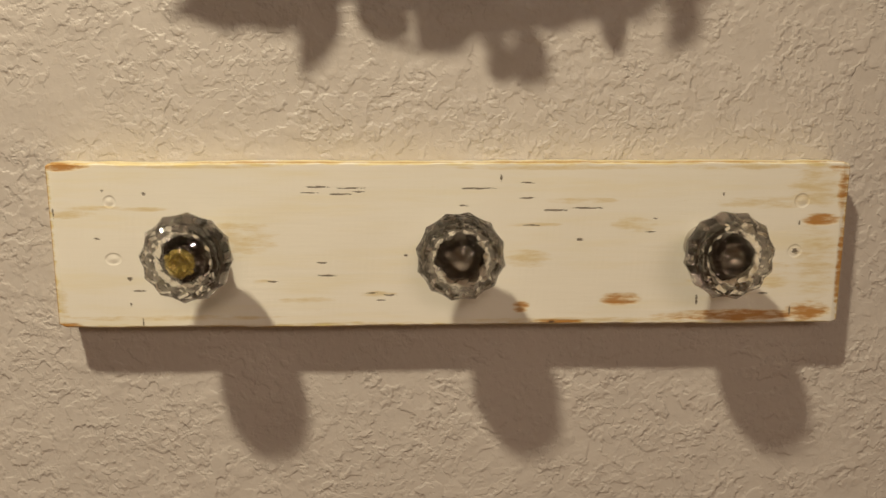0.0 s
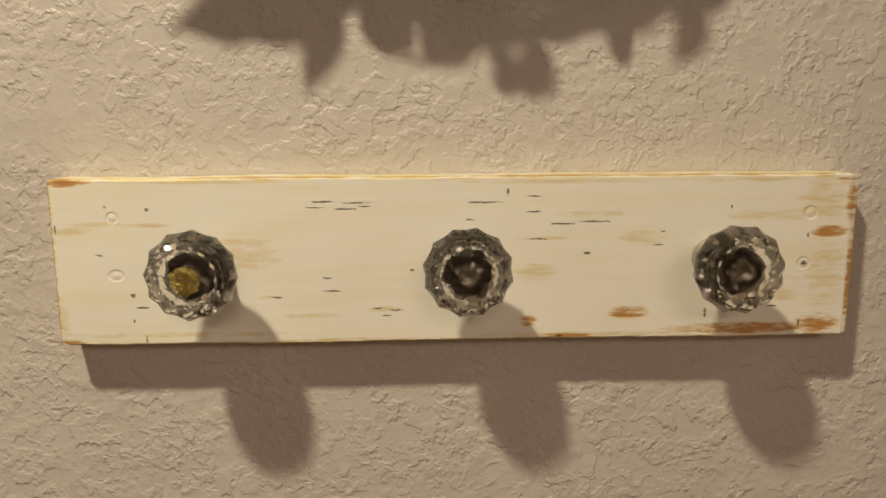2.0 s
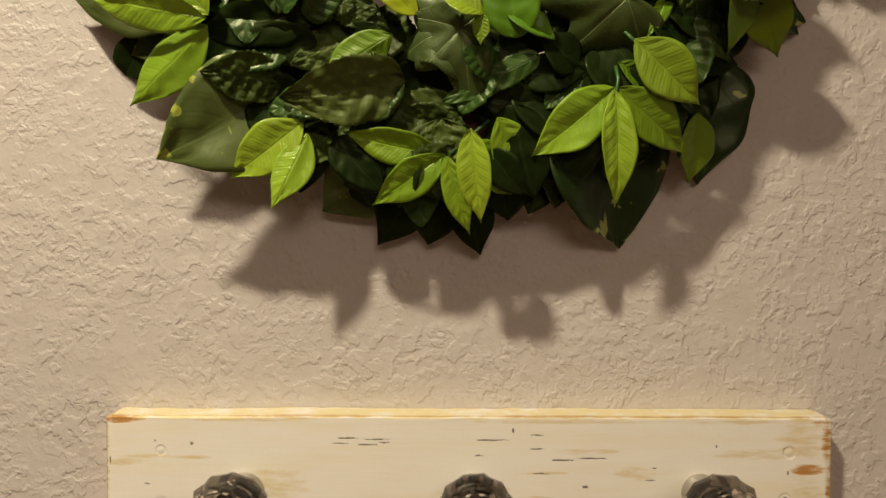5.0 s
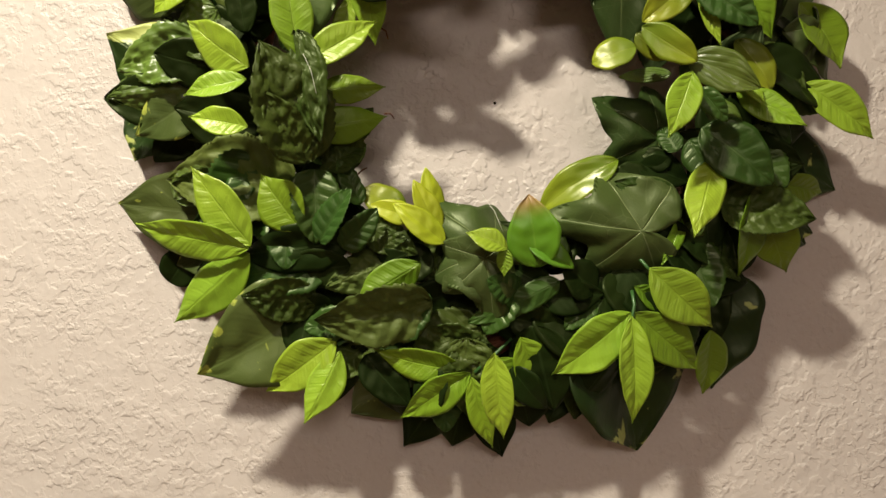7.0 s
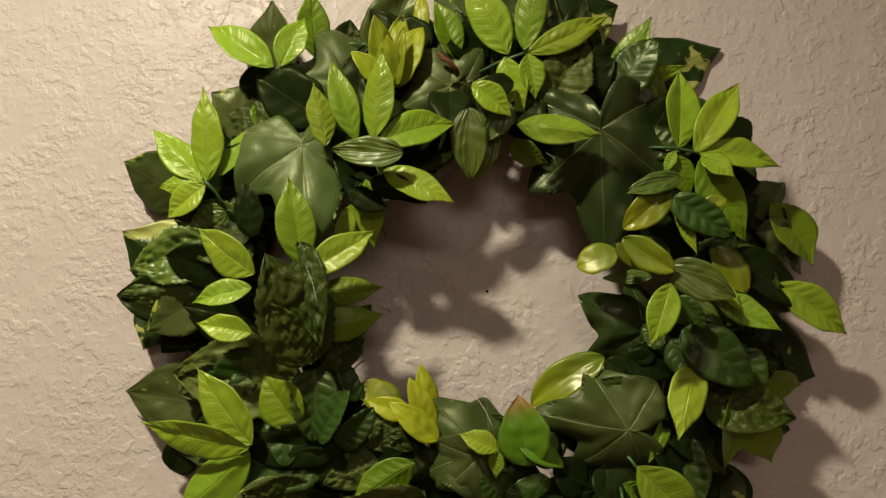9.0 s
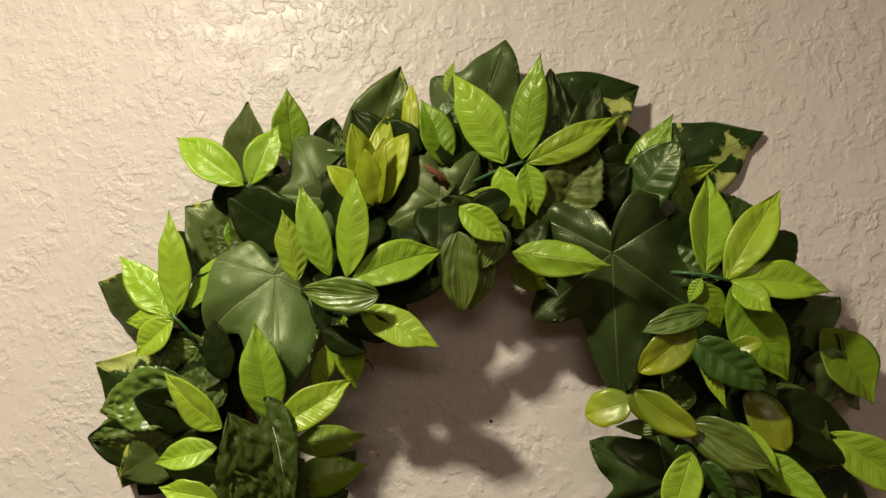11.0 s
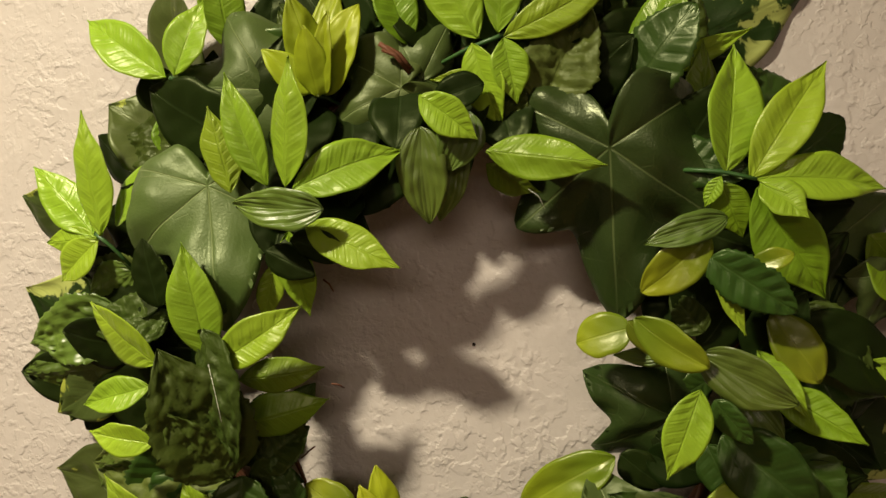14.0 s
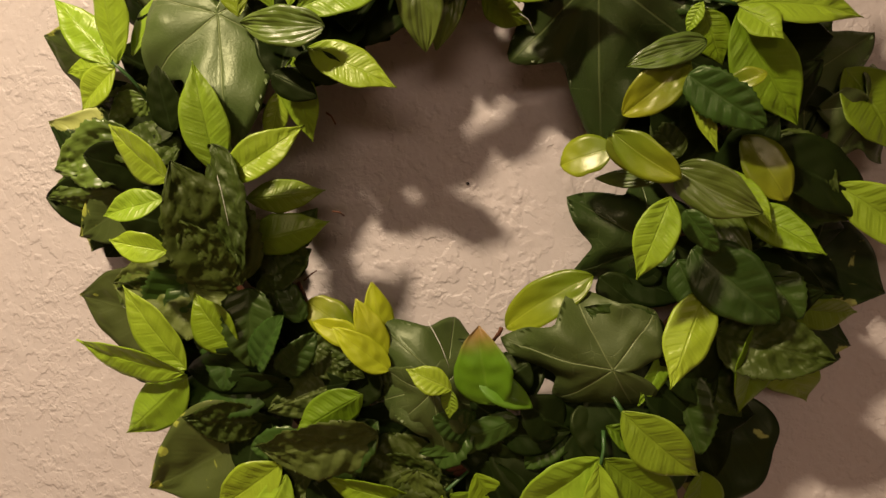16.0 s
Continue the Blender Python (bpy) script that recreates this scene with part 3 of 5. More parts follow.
def leaf(shape, material, base, tip, width, bend=0.06, fold=0.12, roll=0.0, owner=None, label=""):
    """One blade from base to tip, each (x, height, distance from the wall); width is a share of its length."""
    leaf_count[0] += 1
    seed = leaf_count[0] * 3.17
    b = Vector((base[0], -base[2], base[1])) - HUB
    t = Vector((tip[0], -tip[2], tip[1])) - HUB
    L, d, n, s = axes(b, t, roll)
    width = width / max(0.88, math.sqrt(1 - s.y * s.y))
    rise, fall, teeth, ripple, crinkle, ribs, droop = SHAPES[shape]
    peak = rise / (rise + fall)
    norm = peak ** rise * (1 - peak) ** fall
    rows, cols = (29, 13) if L > 0.035 else (19, 9)
    if shape == "lance":
        rows, cols = (61, 15) if L > 0.03 else (41, 11)
    if shape == "crinkle":
        rows, cols = rows + 14, cols + 8
    grid, uvs = [], []
    side = 0.035 * noise.noise((seed, 0.5, 0.1))
    for i in range(rows):
        u = i / (rows - 1)
        uu = min(max(u, 0.0015), 0.9985)
        half = 0.5 * width * L * (uu ** rise * (1 - uu) ** fall) / norm
        if shape == "heart":
            half *= 1 - 0.4 * max(0, (u - 0.7) / 0.3) ** 1.2
        if shape == "lance":
            half *= 1 - 0.3 * max(0, (u - 0.7) / 0.3)
        half = max(half, 0.0004)
        line, luv = [], []
        for j in range(cols):
            v = 2 * j / (cols - 1) - 1
            w = half * v * (1 + 0.12 * noise.noise((u * 4, seed, 1.0 if v > 0 else 2.0)))
            if teeth and abs(v) > 0.9:
                w *= 1 + teeth * (2 * ((u * 13) % 1.0) - 1)
            h = bend * L * (4 * u * (1 - u)) * 0.5 - droop * L * max(0, u - 0.55) ** 2
            h += fold * (math.sqrt(v * v + 0.004) - 0.35 * v * v) * half
            h += ripple * L * math.sin(2 * math.pi * (u * ribs - abs(v) * 1.1)) * min(1, abs(v) * 2.5) * (1 - v * v) * (0.55 + 0.9 * abs(noise.noise((seed, v, 3.0 + u)))) * math.sin(math.pi * uu) ** 0.5
            if crinkle:
                h += crinkle * L * 1.1 * noise.noise((u * 5 + seed, v * 2.2, seed))
            if shape == "crinkle":
                cell = noise.voronoi((u * 11 + seed, v * 5.5, seed))[0][0]
                h += crinkle * L * 2.3 * (0.4 - cell) * (1 - 0.5 * v * v)
            h += 0.03 * L * noise.noise((u * 2.3, v * 1.2 + 5, seed)) * abs(v)
            line.append((b + d * (u * L) + s * (w + side * L * math.sin(math.pi * u)) + n * h, n))
            luv.append((u, v))
        grid.append(line)
        uvs.append(luv)
    # nothing may reach into the wall
    for line in grid:
        for k, (p, nn) in enumerate(line):
            if p.y > -MAX_DEPTH:
                line[k] = (Vector((p.x, -MAX_DEPTH, p.z)), nn)
    bm = bmesh.new()
    shell(bm, bm.loops.layers.uv.new("UVMap"), grid, uvs, 0.0002)
    return put("leaf", bm, material, owner, label)


LOBES = ((0, 1.0), (33, 0.60), (58, 0.80), (90, 0.58), (118, 0.64), (152, 0.44), (180, 0.14))


def lobed_radius(deg):
    deg = abs(deg)
    for k in range(len(LOBES) - 1):
        (a, ra), (b, rb) = LOBES[k], LOBES[k + 1]
        if a <= deg <= b:
            t = (deg - a) / (b - a)
            if ra > rb:
                return rb + (ra - rb) * (1 - t) ** 1.6 * (1 + 0.6 * t)
            return ra + (rb - ra) * t ** 1.6 * (1.6 - 0.6 * t)
    return LOBES[-1][1]


def ivy(base, tip, width=1.0, bend=0.05, roll=0.0, owner=None, material=None, cup=0.10):
    """A five-lobed leaf; base is where its veins meet, tip the end of the longest lobe."""
    leaf_count[0] += 1
    seed = leaf_count[0] * 2.71
    b = Vector((base[0], -base[2], base[1])) - HUB
    t = Vector((tip[0], -tip[2], tip[1])) - HUB
    L, d, n, s = axes(b, t, roll)
    width = 0.94 * width
    turns, rings = 96, 11
    grid, uvs = [], []
    for i in range(rings):
        r = (i / (rings - 1)) ** 0.9
        line, luv = [], []
        for k in range(turns + 1):
            deg = 360 * (k % turns) / turns
            sg = deg if deg <= 180 else deg - 360
            th = radians(deg)
            R = lobed_radius(sg) * (1 + 0.20 * noise.noise((math.cos(th) * 1.6, math.sin(th) * 1.4, seed)))
            x, y = r * R * math.cos(th), r * R * math.sin(th)
            h = bend * math.sin(math.pi * min(1, r)) * 0.6 - cup * (x * x + y * y)
            near = min(abs(abs(sg) - a) for a in (0, 56, 116))
            h -= 0.030 * r * math.exp(-(near / 7) ** 2)
            h -= 0.30 * abs(y) ** 1.3
            h += 0.22 * noise.noise((x * 2.1, y * 2.1, seed)) * r
            h += 0.040 * noise.noise((x * 6, y * 6, seed)) * r
            line.append((b + d * (x * L) + s * (y * L * width) + n * (h * L), n))
            luv.append((x, y))
        grid.append(line)
        uvs.append(luv)
    for line in grid:
        for k, (p, nn) in enumerate(line):
            if p.y > -MAX_DEPTH:
                line[k] = (Vector((p.x, -MAX_DEPTH, p.z)), nn)
    bm = bmesh.new()
    shell(bm, bm.loops.layers.uv.new("UVMap"), grid, uvs, 0.0002)
    bmesh.ops.remove_doubles(bm, verts=bm.verts, dist=1e-6)
    return put("ivy_leaf", bm, material or IVY, owner)


def sprig():
    """A sprig: its leaves and stem hang under one empty."""
    ob = new("sprig")
    ob.parent = wreath
    return ob


def stem(a, b, owner=None, radius=0.0011, material=None):
    p = Vector((a[0], -a[2], a[1])) - HUB
    q = Vector((b[0], -b[2], b[1])) - HUB
    mid = (p + q) / 2 + Vector((0.001, -0.002, 0.001))
    bm = bmesh.new()
    tube(bm, [p, p.lerp(mid, 0.6), mid, mid.lerp(q, 0.5), q], radius, 7, 0.8)
    put("stem", bm, material or STEM, owner, smooth=True)


def vine_ring():
    """The wreath's base: long brown vines wound round one another."""
    for k in range(9):
        rng = random.Random(40 + k)
        pts, ph = [], rng.uniform(0, 6.28)
        for i in range(97):
            a = 2 * math.pi * i / 96
            w = 5 * a + ph
            r = 0.148 + 0.012 * math.cos(w) + 0.003 * math.sin(7 * a + ph)
            pts.append(Vector((r * math.cos(a), -0.019 - 0.011 * math.sin(w), r * math.sin(a))))
        bm = bmesh.new()
        tube(bm, pts, rng.uniform(0.0022, 0.0036), 7)
        put("vine", bm, TWIG, None, "brown wound vine of the wreath base" if k == 0 else "", smooth=True)


vine_ring()

# dark leaves packed behind the rest, close round the vines, coloured as deep shade
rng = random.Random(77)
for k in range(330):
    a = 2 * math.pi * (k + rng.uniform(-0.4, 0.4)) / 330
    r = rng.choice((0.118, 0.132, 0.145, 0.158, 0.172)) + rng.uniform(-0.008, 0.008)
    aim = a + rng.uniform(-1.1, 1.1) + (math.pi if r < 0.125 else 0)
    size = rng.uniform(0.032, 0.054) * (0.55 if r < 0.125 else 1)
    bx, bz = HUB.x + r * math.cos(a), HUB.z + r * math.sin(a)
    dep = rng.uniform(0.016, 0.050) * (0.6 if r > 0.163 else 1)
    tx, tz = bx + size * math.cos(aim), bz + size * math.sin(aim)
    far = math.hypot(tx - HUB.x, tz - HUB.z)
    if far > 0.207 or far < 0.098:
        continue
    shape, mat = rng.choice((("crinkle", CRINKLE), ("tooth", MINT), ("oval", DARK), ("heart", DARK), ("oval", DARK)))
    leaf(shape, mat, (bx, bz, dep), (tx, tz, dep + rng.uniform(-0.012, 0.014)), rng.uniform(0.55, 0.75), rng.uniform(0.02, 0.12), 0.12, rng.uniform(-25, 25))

# dark leaves added along the upper inner edge, curling forwards to block the lamp
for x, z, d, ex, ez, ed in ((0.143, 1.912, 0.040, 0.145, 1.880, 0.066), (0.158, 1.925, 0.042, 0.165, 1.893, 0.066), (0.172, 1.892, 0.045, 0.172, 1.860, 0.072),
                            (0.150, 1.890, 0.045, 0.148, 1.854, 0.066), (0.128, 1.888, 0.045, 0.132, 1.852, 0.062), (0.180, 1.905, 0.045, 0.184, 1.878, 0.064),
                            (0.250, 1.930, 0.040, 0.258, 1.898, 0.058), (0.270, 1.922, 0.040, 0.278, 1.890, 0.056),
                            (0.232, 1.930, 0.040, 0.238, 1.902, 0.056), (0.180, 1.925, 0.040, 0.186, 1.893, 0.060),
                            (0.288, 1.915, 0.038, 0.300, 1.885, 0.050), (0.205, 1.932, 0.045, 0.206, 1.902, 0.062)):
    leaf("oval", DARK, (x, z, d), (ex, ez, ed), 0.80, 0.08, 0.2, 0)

twig = sprig()
leaf("lance", LIME, (0.0930, 1.9407, 0.055), (0.0460, 1.9736, 0.047), 0.38, 0.08, 0.44, 6, owner=twig)
leaf("lance", LIME, (0.0971, 1.9412, 0.055), (0.1104, 1.9780, 0.050), 0.52, 0.05, 0.47, 14, owner=twig)
stem((0.0947, 1.9407, 0.055), (0.1012, 1.9335, 0.040), owner=twig)
leaf("heart", POTHOS, (0.0872, 1.9444, 0.020), (0.0834, 1.9978, 0.034), 0.78, 0.06, 0.28, -20)
leaf("lance", LIME, (0.1145, 1.9586, 0.030), (0.1120, 2.0031, 0.042), 0.44, 0.04, 0.15, 30)
ivy((0.1429, 1.9343, 0.045), (0.0853, 1.9360, 0.055), 1.00, 0.05, -9)
leaf("heart", POTHOS, (0.0790, 1.9099, 0.020), (0.0457, 1.9341, 0.030), 1.03, 0.08, 0.42, 22)
leaf("oval", DARK, (0.0517, 1.8964, 0.012), (0.0285, 1.9200, 0.015), 0.80, 0.07, -0.19, -22)
leaf("lance", GREEN, (0.0803, 1.9288, 0.032), (0.0880, 1.8989, 0.032), 0.62, 0.09, 0.42, -26)
leaf("heart", POTHOS, (0.1587, 1.9614, 0.020), (0.1789, 2.0187, 0.030), 0.67, 0.04, 0.25, 24)
leaf("oval", DARK, (0.1297, 1.9551, 0.020), (0.1363, 1.9892, 0.025), 0.70, 0.07, 0.21, 24)
twig = sprig()
leaf("oval", YELLOW, (0.1669, 1.9298, 0.050), (0.1577, 1.9739, 0.062), 0.42, 0.04, -0.25, 24, owner=twig)
leaf("oval", YELLOW, (0.1669, 1.9311, 0.050), (0.1738, 1.9835, 0.045), 0.36, 0.04, 0.24, -7, owner=twig)
leaf("oval", YELLOW, (0.1696, 1.9297, 0.050), (0.1875, 1.9695, 0.055), 0.50, 0.09, 0.36, -9, owner=twig)
leaf("oval", YELLOW, (0.1647, 1.9310, 0.052), (0.1432, 1.9502, 0.060), 0.50, 0.03, 0.44, 11, owner=twig)
leaf("oval", YELLOW, (0.1683, 1.9281, 0.055), (0.1661, 1.9572, 0.068), 0.50, 0.05, -0.32, -1, owner=twig)
leaf("oval", YELLOW, (0.1718, 1.9293, 0.055), (0.1761, 1.9642, 0.065), 0.30, 0.05, 0.48, -17, owner=twig)
stem((0.1627, 1.9299, 0.050), (0.1739, 1.9268, 0.040), owner=twig)
leaf("oval", YELLOW, (0.1857, 1.9738, 0.030), (0.1852, 2.0069, 0.030), 0.36, 0.06, -0.28, -7)
ivy((0.2247, 1.9817, 0.020), (0.2424, 2.0375, 0.030), 1.08, 0.03, 2)
leaf("lance", LIME, (0.2048, 2.0056, 0.015), (0.2104, 2.0246, 0.020), 0.38, 0.04, 0.19, -24)
twig = sprig()
leaf("lance", LIME, (0.2426, 1.9505, 0.055), (0.2139, 2.0015, 0.062), 0.42, 0.09, -0.27, -13, owner=twig)
leaf("lance", LIME, (0.2520, 1.9512, 0.060), (0.2623, 2.0070, 0.071), 0.34, 0.07, -0.19, -8, owner=twig)
leaf("lance", LIME, (0.2544, 1.9494, 0.060), (0.3062, 1.9749, 0.060), 0.30, 0.09, 0.16, 13, owner=twig)
leaf("lance", LIME, (0.2400, 1.9488, 0.055), (0.2519, 1.9107, 0.050), 0.47, 0.04, 0.33, 23, owner=twig)
leaf("lance", LIME, (0.2544, 1.9489, 0.060), (0.2596, 1.9210, 0.055), 0.59, 0.04, 0.47, -7, owner=twig)
leaf("lance", LIME, (0.2502, 1.9342, 0.050), (0.2198, 1.9345, 0.050), 0.30, 0.05, 0.26, 2, owner=twig)
stem((0.2544, 1.9509, 0.058), (0.2182, 1.9414, 0.040), owner=twig)
leaf("lance", GREEN, (0.2088, 1.9518, 0.045), (0.1947, 1.9909, 0.050), 0.46, 0.07, 0.50, 16)
leaf("crinkle", CRINKLE, (0.2538, 1.9162, 0.050), (0.2603, 1.9351, 0.052), 0.80, 0.03, -0.16, -18)
leaf("heart", EDGED, (0.2637, 1.9750, 0.016), (0.3229, 2.0073, 0.014), 0.84, 0.05, 0.31, 13)
leaf("oval", DARK, (0.2725, 1.9594, 0.032), (0.2686, 2.0135, 0.032), 0.38, 0.03, 0.43, -4)
leaf("oval", DARK, (0.2815, 1.9561, 0.034), (0.2954, 2.0031, 0.036), 0.42, 0.04, 0.37, -9)
leaf("heart", EDGED, (0.3139, 1.9446, 0.010), (0.3970, 1.9792, 0.006), 0.60, 0.04, -0.28, 15)
leaf("lance", GREEN, (0.3080, 1.9322, 0.050), (0.3325, 1.9748, 0.060), 0.40, 0.03, -0.25, -25)
leaf("crinkle", MATTE, (0.2701, 1.9210, 0.050), (0.2915, 1.9650, 0.052), 0.68, 0.10, 0.49, -2)
leaf("crinkle", CRINKLE, (0.2814, 1.9045, 0.042), (0.2575, 1.9184, 0.046), 0.75, 0.06, 0.32, -2)
leaf("crinkle", CRINKLE, (0.3015, 1.9043, 0.040), (0.2740, 1.9224, 0.046), 0.60, 0.06, 0.19, -11)
leaf("crinkle", CRINKLE, (0.2981, 1.9210, 0.040), (0.2777, 1.9348, 0.050), 0.50, 0.07, 0.37, 17)
leaf("oval", DARK, (0.3149, 1.9003, 0.040), (0.3063, 1.9340, 0.050), 0.50, 0.05, 0.32, -0)
leaf("crinkle", CRINKLE, (0.3350, 1.9178, 0.038), (0.3150, 1.9263, 0.050), 0.85, 0.07, 0.17, 1)
twig = sprig()
leaf("lance", LIME, (0.3463, 1.8879, 0.060), (0.3529, 1.9436, 0.050), 0.43, 0.05, 0.42, 15, owner=twig)
leaf("lance", LIME, (0.3561, 1.8849, 0.060), (0.3879, 1.9337, 0.054), 0.36, 0.08, 0.44, -7, owner=twig)
leaf("lance", LIME, (0.3586, 1.8848, 0.060), (0.4134, 1.8804, 0.050), 0.36, 0.10, 0.48, -12, owner=twig)
leaf("lance", LIME, (0.3597, 1.8836, 0.060), (0.3766, 1.8685, 0.068), 0.66, 0.04, 0.32, -8, owner=twig)
leaf("lance", GREEN, (0.3591, 1.8814, 0.058), (0.3904, 1.8330, 0.045), 0.46, 0.05, 0.31, 14, owner=twig)
leaf("lance", LIME, (0.3444, 1.8864, 0.060), (0.3384, 1.8737, 0.055), 0.47, 0.08, 0.27, 16, owner=twig)
leaf("lance", GREEN, (0.3448, 1.8842, 0.058), (0.3553, 1.8600, 0.050), 0.59, 0.08, -0.27, 7, owner=twig)
stem((0.3296, 1.8899, 0.055), (0.3583, 1.8849, 0.060), owner=twig)
leaf("lance", GREEN, (0.3365, 1.8951, 0.040), (0.3411, 1.9482, 0.045), 0.34, 0.09, -0.49, 18)
leaf("lance", LIME, (0.3135, 1.9325, 0.045), (0.3639, 1.9533, 0.035), 0.19, 0.07, 0.22, 24)
ivy((0.3686, 1.9102, 0.020), (0.3896, 1.9275, 0.020), 1.10, 0.09, -4)
ivy((0.2990, 1.9000, 0.060), (0.3020, 1.8227, 0.050), 0.90, 0.04, -7, material=DEEP_IVY)
twig = sprig()
leaf("lance", LIME, (0.1312, 1.8843, 0.070), (0.1232, 1.9226, 0.075), 0.42, 0.06, -0.26, 9, owner=twig)
leaf("lance", LIME, (0.1508, 1.8866, 0.075), (0.1337, 1.9363, 0.080), 0.32, 0.09, 0.40, 3, owner=twig)
leaf("lance", LIME, (0.1610, 1.8854, 0.080), (0.1647, 1.9403, 0.087), 0.36, 0.04, -0.37, -25, owner=twig)
leaf("lance", LIME, (0.1641, 1.8844, 0.080), (0.2104, 1.9015, 0.066), 0.43, 0.08, 0.37, -17, owner=twig)
leaf("lance", LIME, (0.1666, 1.8690, 0.072), (0.2094, 1.8501, 0.074), 0.40, 0.06, 0.21, -24, owner=twig)
leaf("lance", LIME, (0.1550, 1.8663, 0.062), (0.1597, 1.8256, 0.050), 0.46, 0.04, 0.32, 20, owner=twig)
leaf("lance", LIME, (0.1458, 1.8518, 0.055), (0.1368, 1.8230, 0.050), 0.40, 0.06, 0.28, 3, owner=twig)
stem((0.1385, 1.8809, 0.075), (0.1696, 1.8822, 0.075), owner=twig)
leaf("oval", SATIN, (0.1797, 1.8758, 0.086), (0.1368, 1.8789, 0.082), 0.42, 0.07, 0.40, 3)
twig = sprig()
leaf("lance", LIME, (0.2193, 1.9231, 0.075), (0.2435, 1.9041, 0.070), 0.55, 0.05, 0.45, -7, owner=twig)
leaf("oval", DARK, (0.2455, 1.9297, 0.060), (0.2199, 1.9215, 0.060), 0.60, 0.08, 0.49, 19, owner=twig)
leaf("oval", SATIN, (0.2179, 1.9113, 0.065), (0.2191, 1.8682, 0.055), 0.52, 0.05, 0.34, 2, owner=twig)
leaf("oval", SATIN, (0.2394, 1.9172, 0.064), (0.2290, 1.8913, 0.062), 0.75, 0.07, 0.44, -5, owner=twig)
leaf("oval", SATIN, (0.2336, 1.9037, 0.055), (0.2232, 1.8697, 0.050), 0.42, 0.09, 0.31, -3, owner=twig)
leaf("lance", LIME, (0.2468, 1.8992, 0.070), (0.2970, 1.8915, 0.076), 0.38, 0.06, -0.49, -18)
leaf("lance", GREEN, (0.2444, 1.8958, 0.045), (0.2684, 1.8816, 0.045), 0.52, 0.07, 0.44, 24)
ivy((0.2058, 1.9317, 0.048), (0.1640, 1.9125, 0.050), 1.00, 0.06, 5)
ivy((0.2146, 1.9358, 0.044), (0.1760, 1.9376, 0.050), 1.15, 0.09, -5)
twig = sprig()
leaf("lance", LIME, (0.0560, 1.8658, 0.055), (0.0501, 1.9262, 0.061), 0.36, 0.05, -0.30, 2, owner=twig)
leaf("lance", LIME, (0.0524, 1.8663, 0.055), (0.0163, 1.9015, 0.050), 0.40, 0.06, -0.49, 25, owner=twig)
leaf("lance", LIME, (0.0548, 1.8636, 0.055), (0.0300, 1.8430, 0.050), 0.57, 0.10, 0.36, -6, owner=twig)
leaf("lance", LIME, (0.0542, 1.8647, 0.055), (0.0238, 1.8624, 0.052), 0.47, 0.10, -0.24, -12, owner=twig)
stem((0.0533, 1.8669, 0.055), (0.0655, 1.8504, 0.045), owner=twig)
leaf("lance", LIME, (0.0614, 1.8706, 0.050), (0.0961, 1.9041, 0.055), 0.40, 0.10, 0.32, -25)
ivy((0.1152, 1.8882, 0.060), (0.1238, 1.8291, 0.070), 1.15, 0.06, -7)
leaf("heart", POTHOS, (0.0292, 1.8645, 0.020), (-0.0143, 1.8878, 0.021), 0.86, 0.07, -0.24, -20)
leaf("crinkle", MATTE, (0.0754, 1.8344, 0.040), (0.0283, 1.8456, 0.036), 0.75, 0.04, -0.15, -24)
leaf("heart", EDGED, (0.0448, 1.8099, 0.020), (-0.0073, 1.8381, 0.030), 0.92, 0.05, -0.42, 2)
leaf("oval", DARK, (0.0612, 1.7914, 0.036), (-0.0015, 1.7954, 0.042), 0.55, 0.05, 0.40, -13)
leaf("heart", EDGED, (0.0245, 1.8014, 0.012), (0.0068, 1.7626, 0.016), 1.03, 0.06, -0.33, -11)
ivy((0.0509, 1.8021, 0.030), (-0.0002, 1.8160, 0.030), 0.90, 0.09, 11)
leaf("oval", YELLOW, (0.0582, 1.8266, 0.045), (0.0407, 1.8114, 0.045), 0.85, 0.03, 0.26, 21)
twig = sprig()
leaf("lance", LIME, (0.1209, 1.8105, 0.075), (0.1126, 1.8624, 0.082), 0.42, 0.05, 0.41, 2, owner=twig)
leaf("lance", LIME, (0.0924, 1.8061, 0.070), (0.0551, 1.8338, 0.065), 0.49, 0.05, 0.16, -25, owner=twig)
leaf("lance", LIME, (0.1237, 1.8070, 0.075), (0.1633, 1.8333, 0.070), 0.42, 0.06, 0.46, -13, owner=twig)
leaf("lance", GREEN, (0.1280, 1.7972, 0.060), (0.1666, 1.8017, 0.050), 0.42, 0.03, -0.36, 2, owner=twig)
leaf("lance", GREEN, (0.1236, 1.7743, 0.055), (0.1672, 1.7854, 0.046), 0.47, 0.10, -0.45, 10, owner=twig)
leaf("lance", LIME, (0.0938, 1.7974, 0.078), (0.0596, 1.7885, 0.078), 0.44, 0.06, 0.46, 18, owner=twig)
leaf("lance", LIME, (0.0953, 1.7716, 0.078), (0.0636, 1.7764, 0.080), 0.49, 0.08, 0.44, -2, owner=twig)
leaf("crinkle", CRINKLE, (0.1278, 1.7544, 0.068), (0.1035, 1.8157, 0.088), 0.60, 0.06, 0.38, 10)
leaf("crinkle", CRINKLE, (0.1213, 1.7559, 0.070), (0.1037, 1.7892, 0.090), 0.58, 0.05, 0.32, -1)
leaf("crinkle", CRINKLE, (0.1201, 1.8239, 0.080), (0.1339, 1.7633, 0.080), 0.36, 0.07, -0.49, 35)
leaf("oval", DARK, (0.0858, 1.8306, 0.055), (0.0807, 1.8651, 0.060), 0.50, 0.06, 0.17, 2)
leaf("crinkle", CRINKLE, (0.1529, 1.7616, 0.040), (0.1211, 1.7738, 0.050), 0.70, 0.09, 0.38, -14)
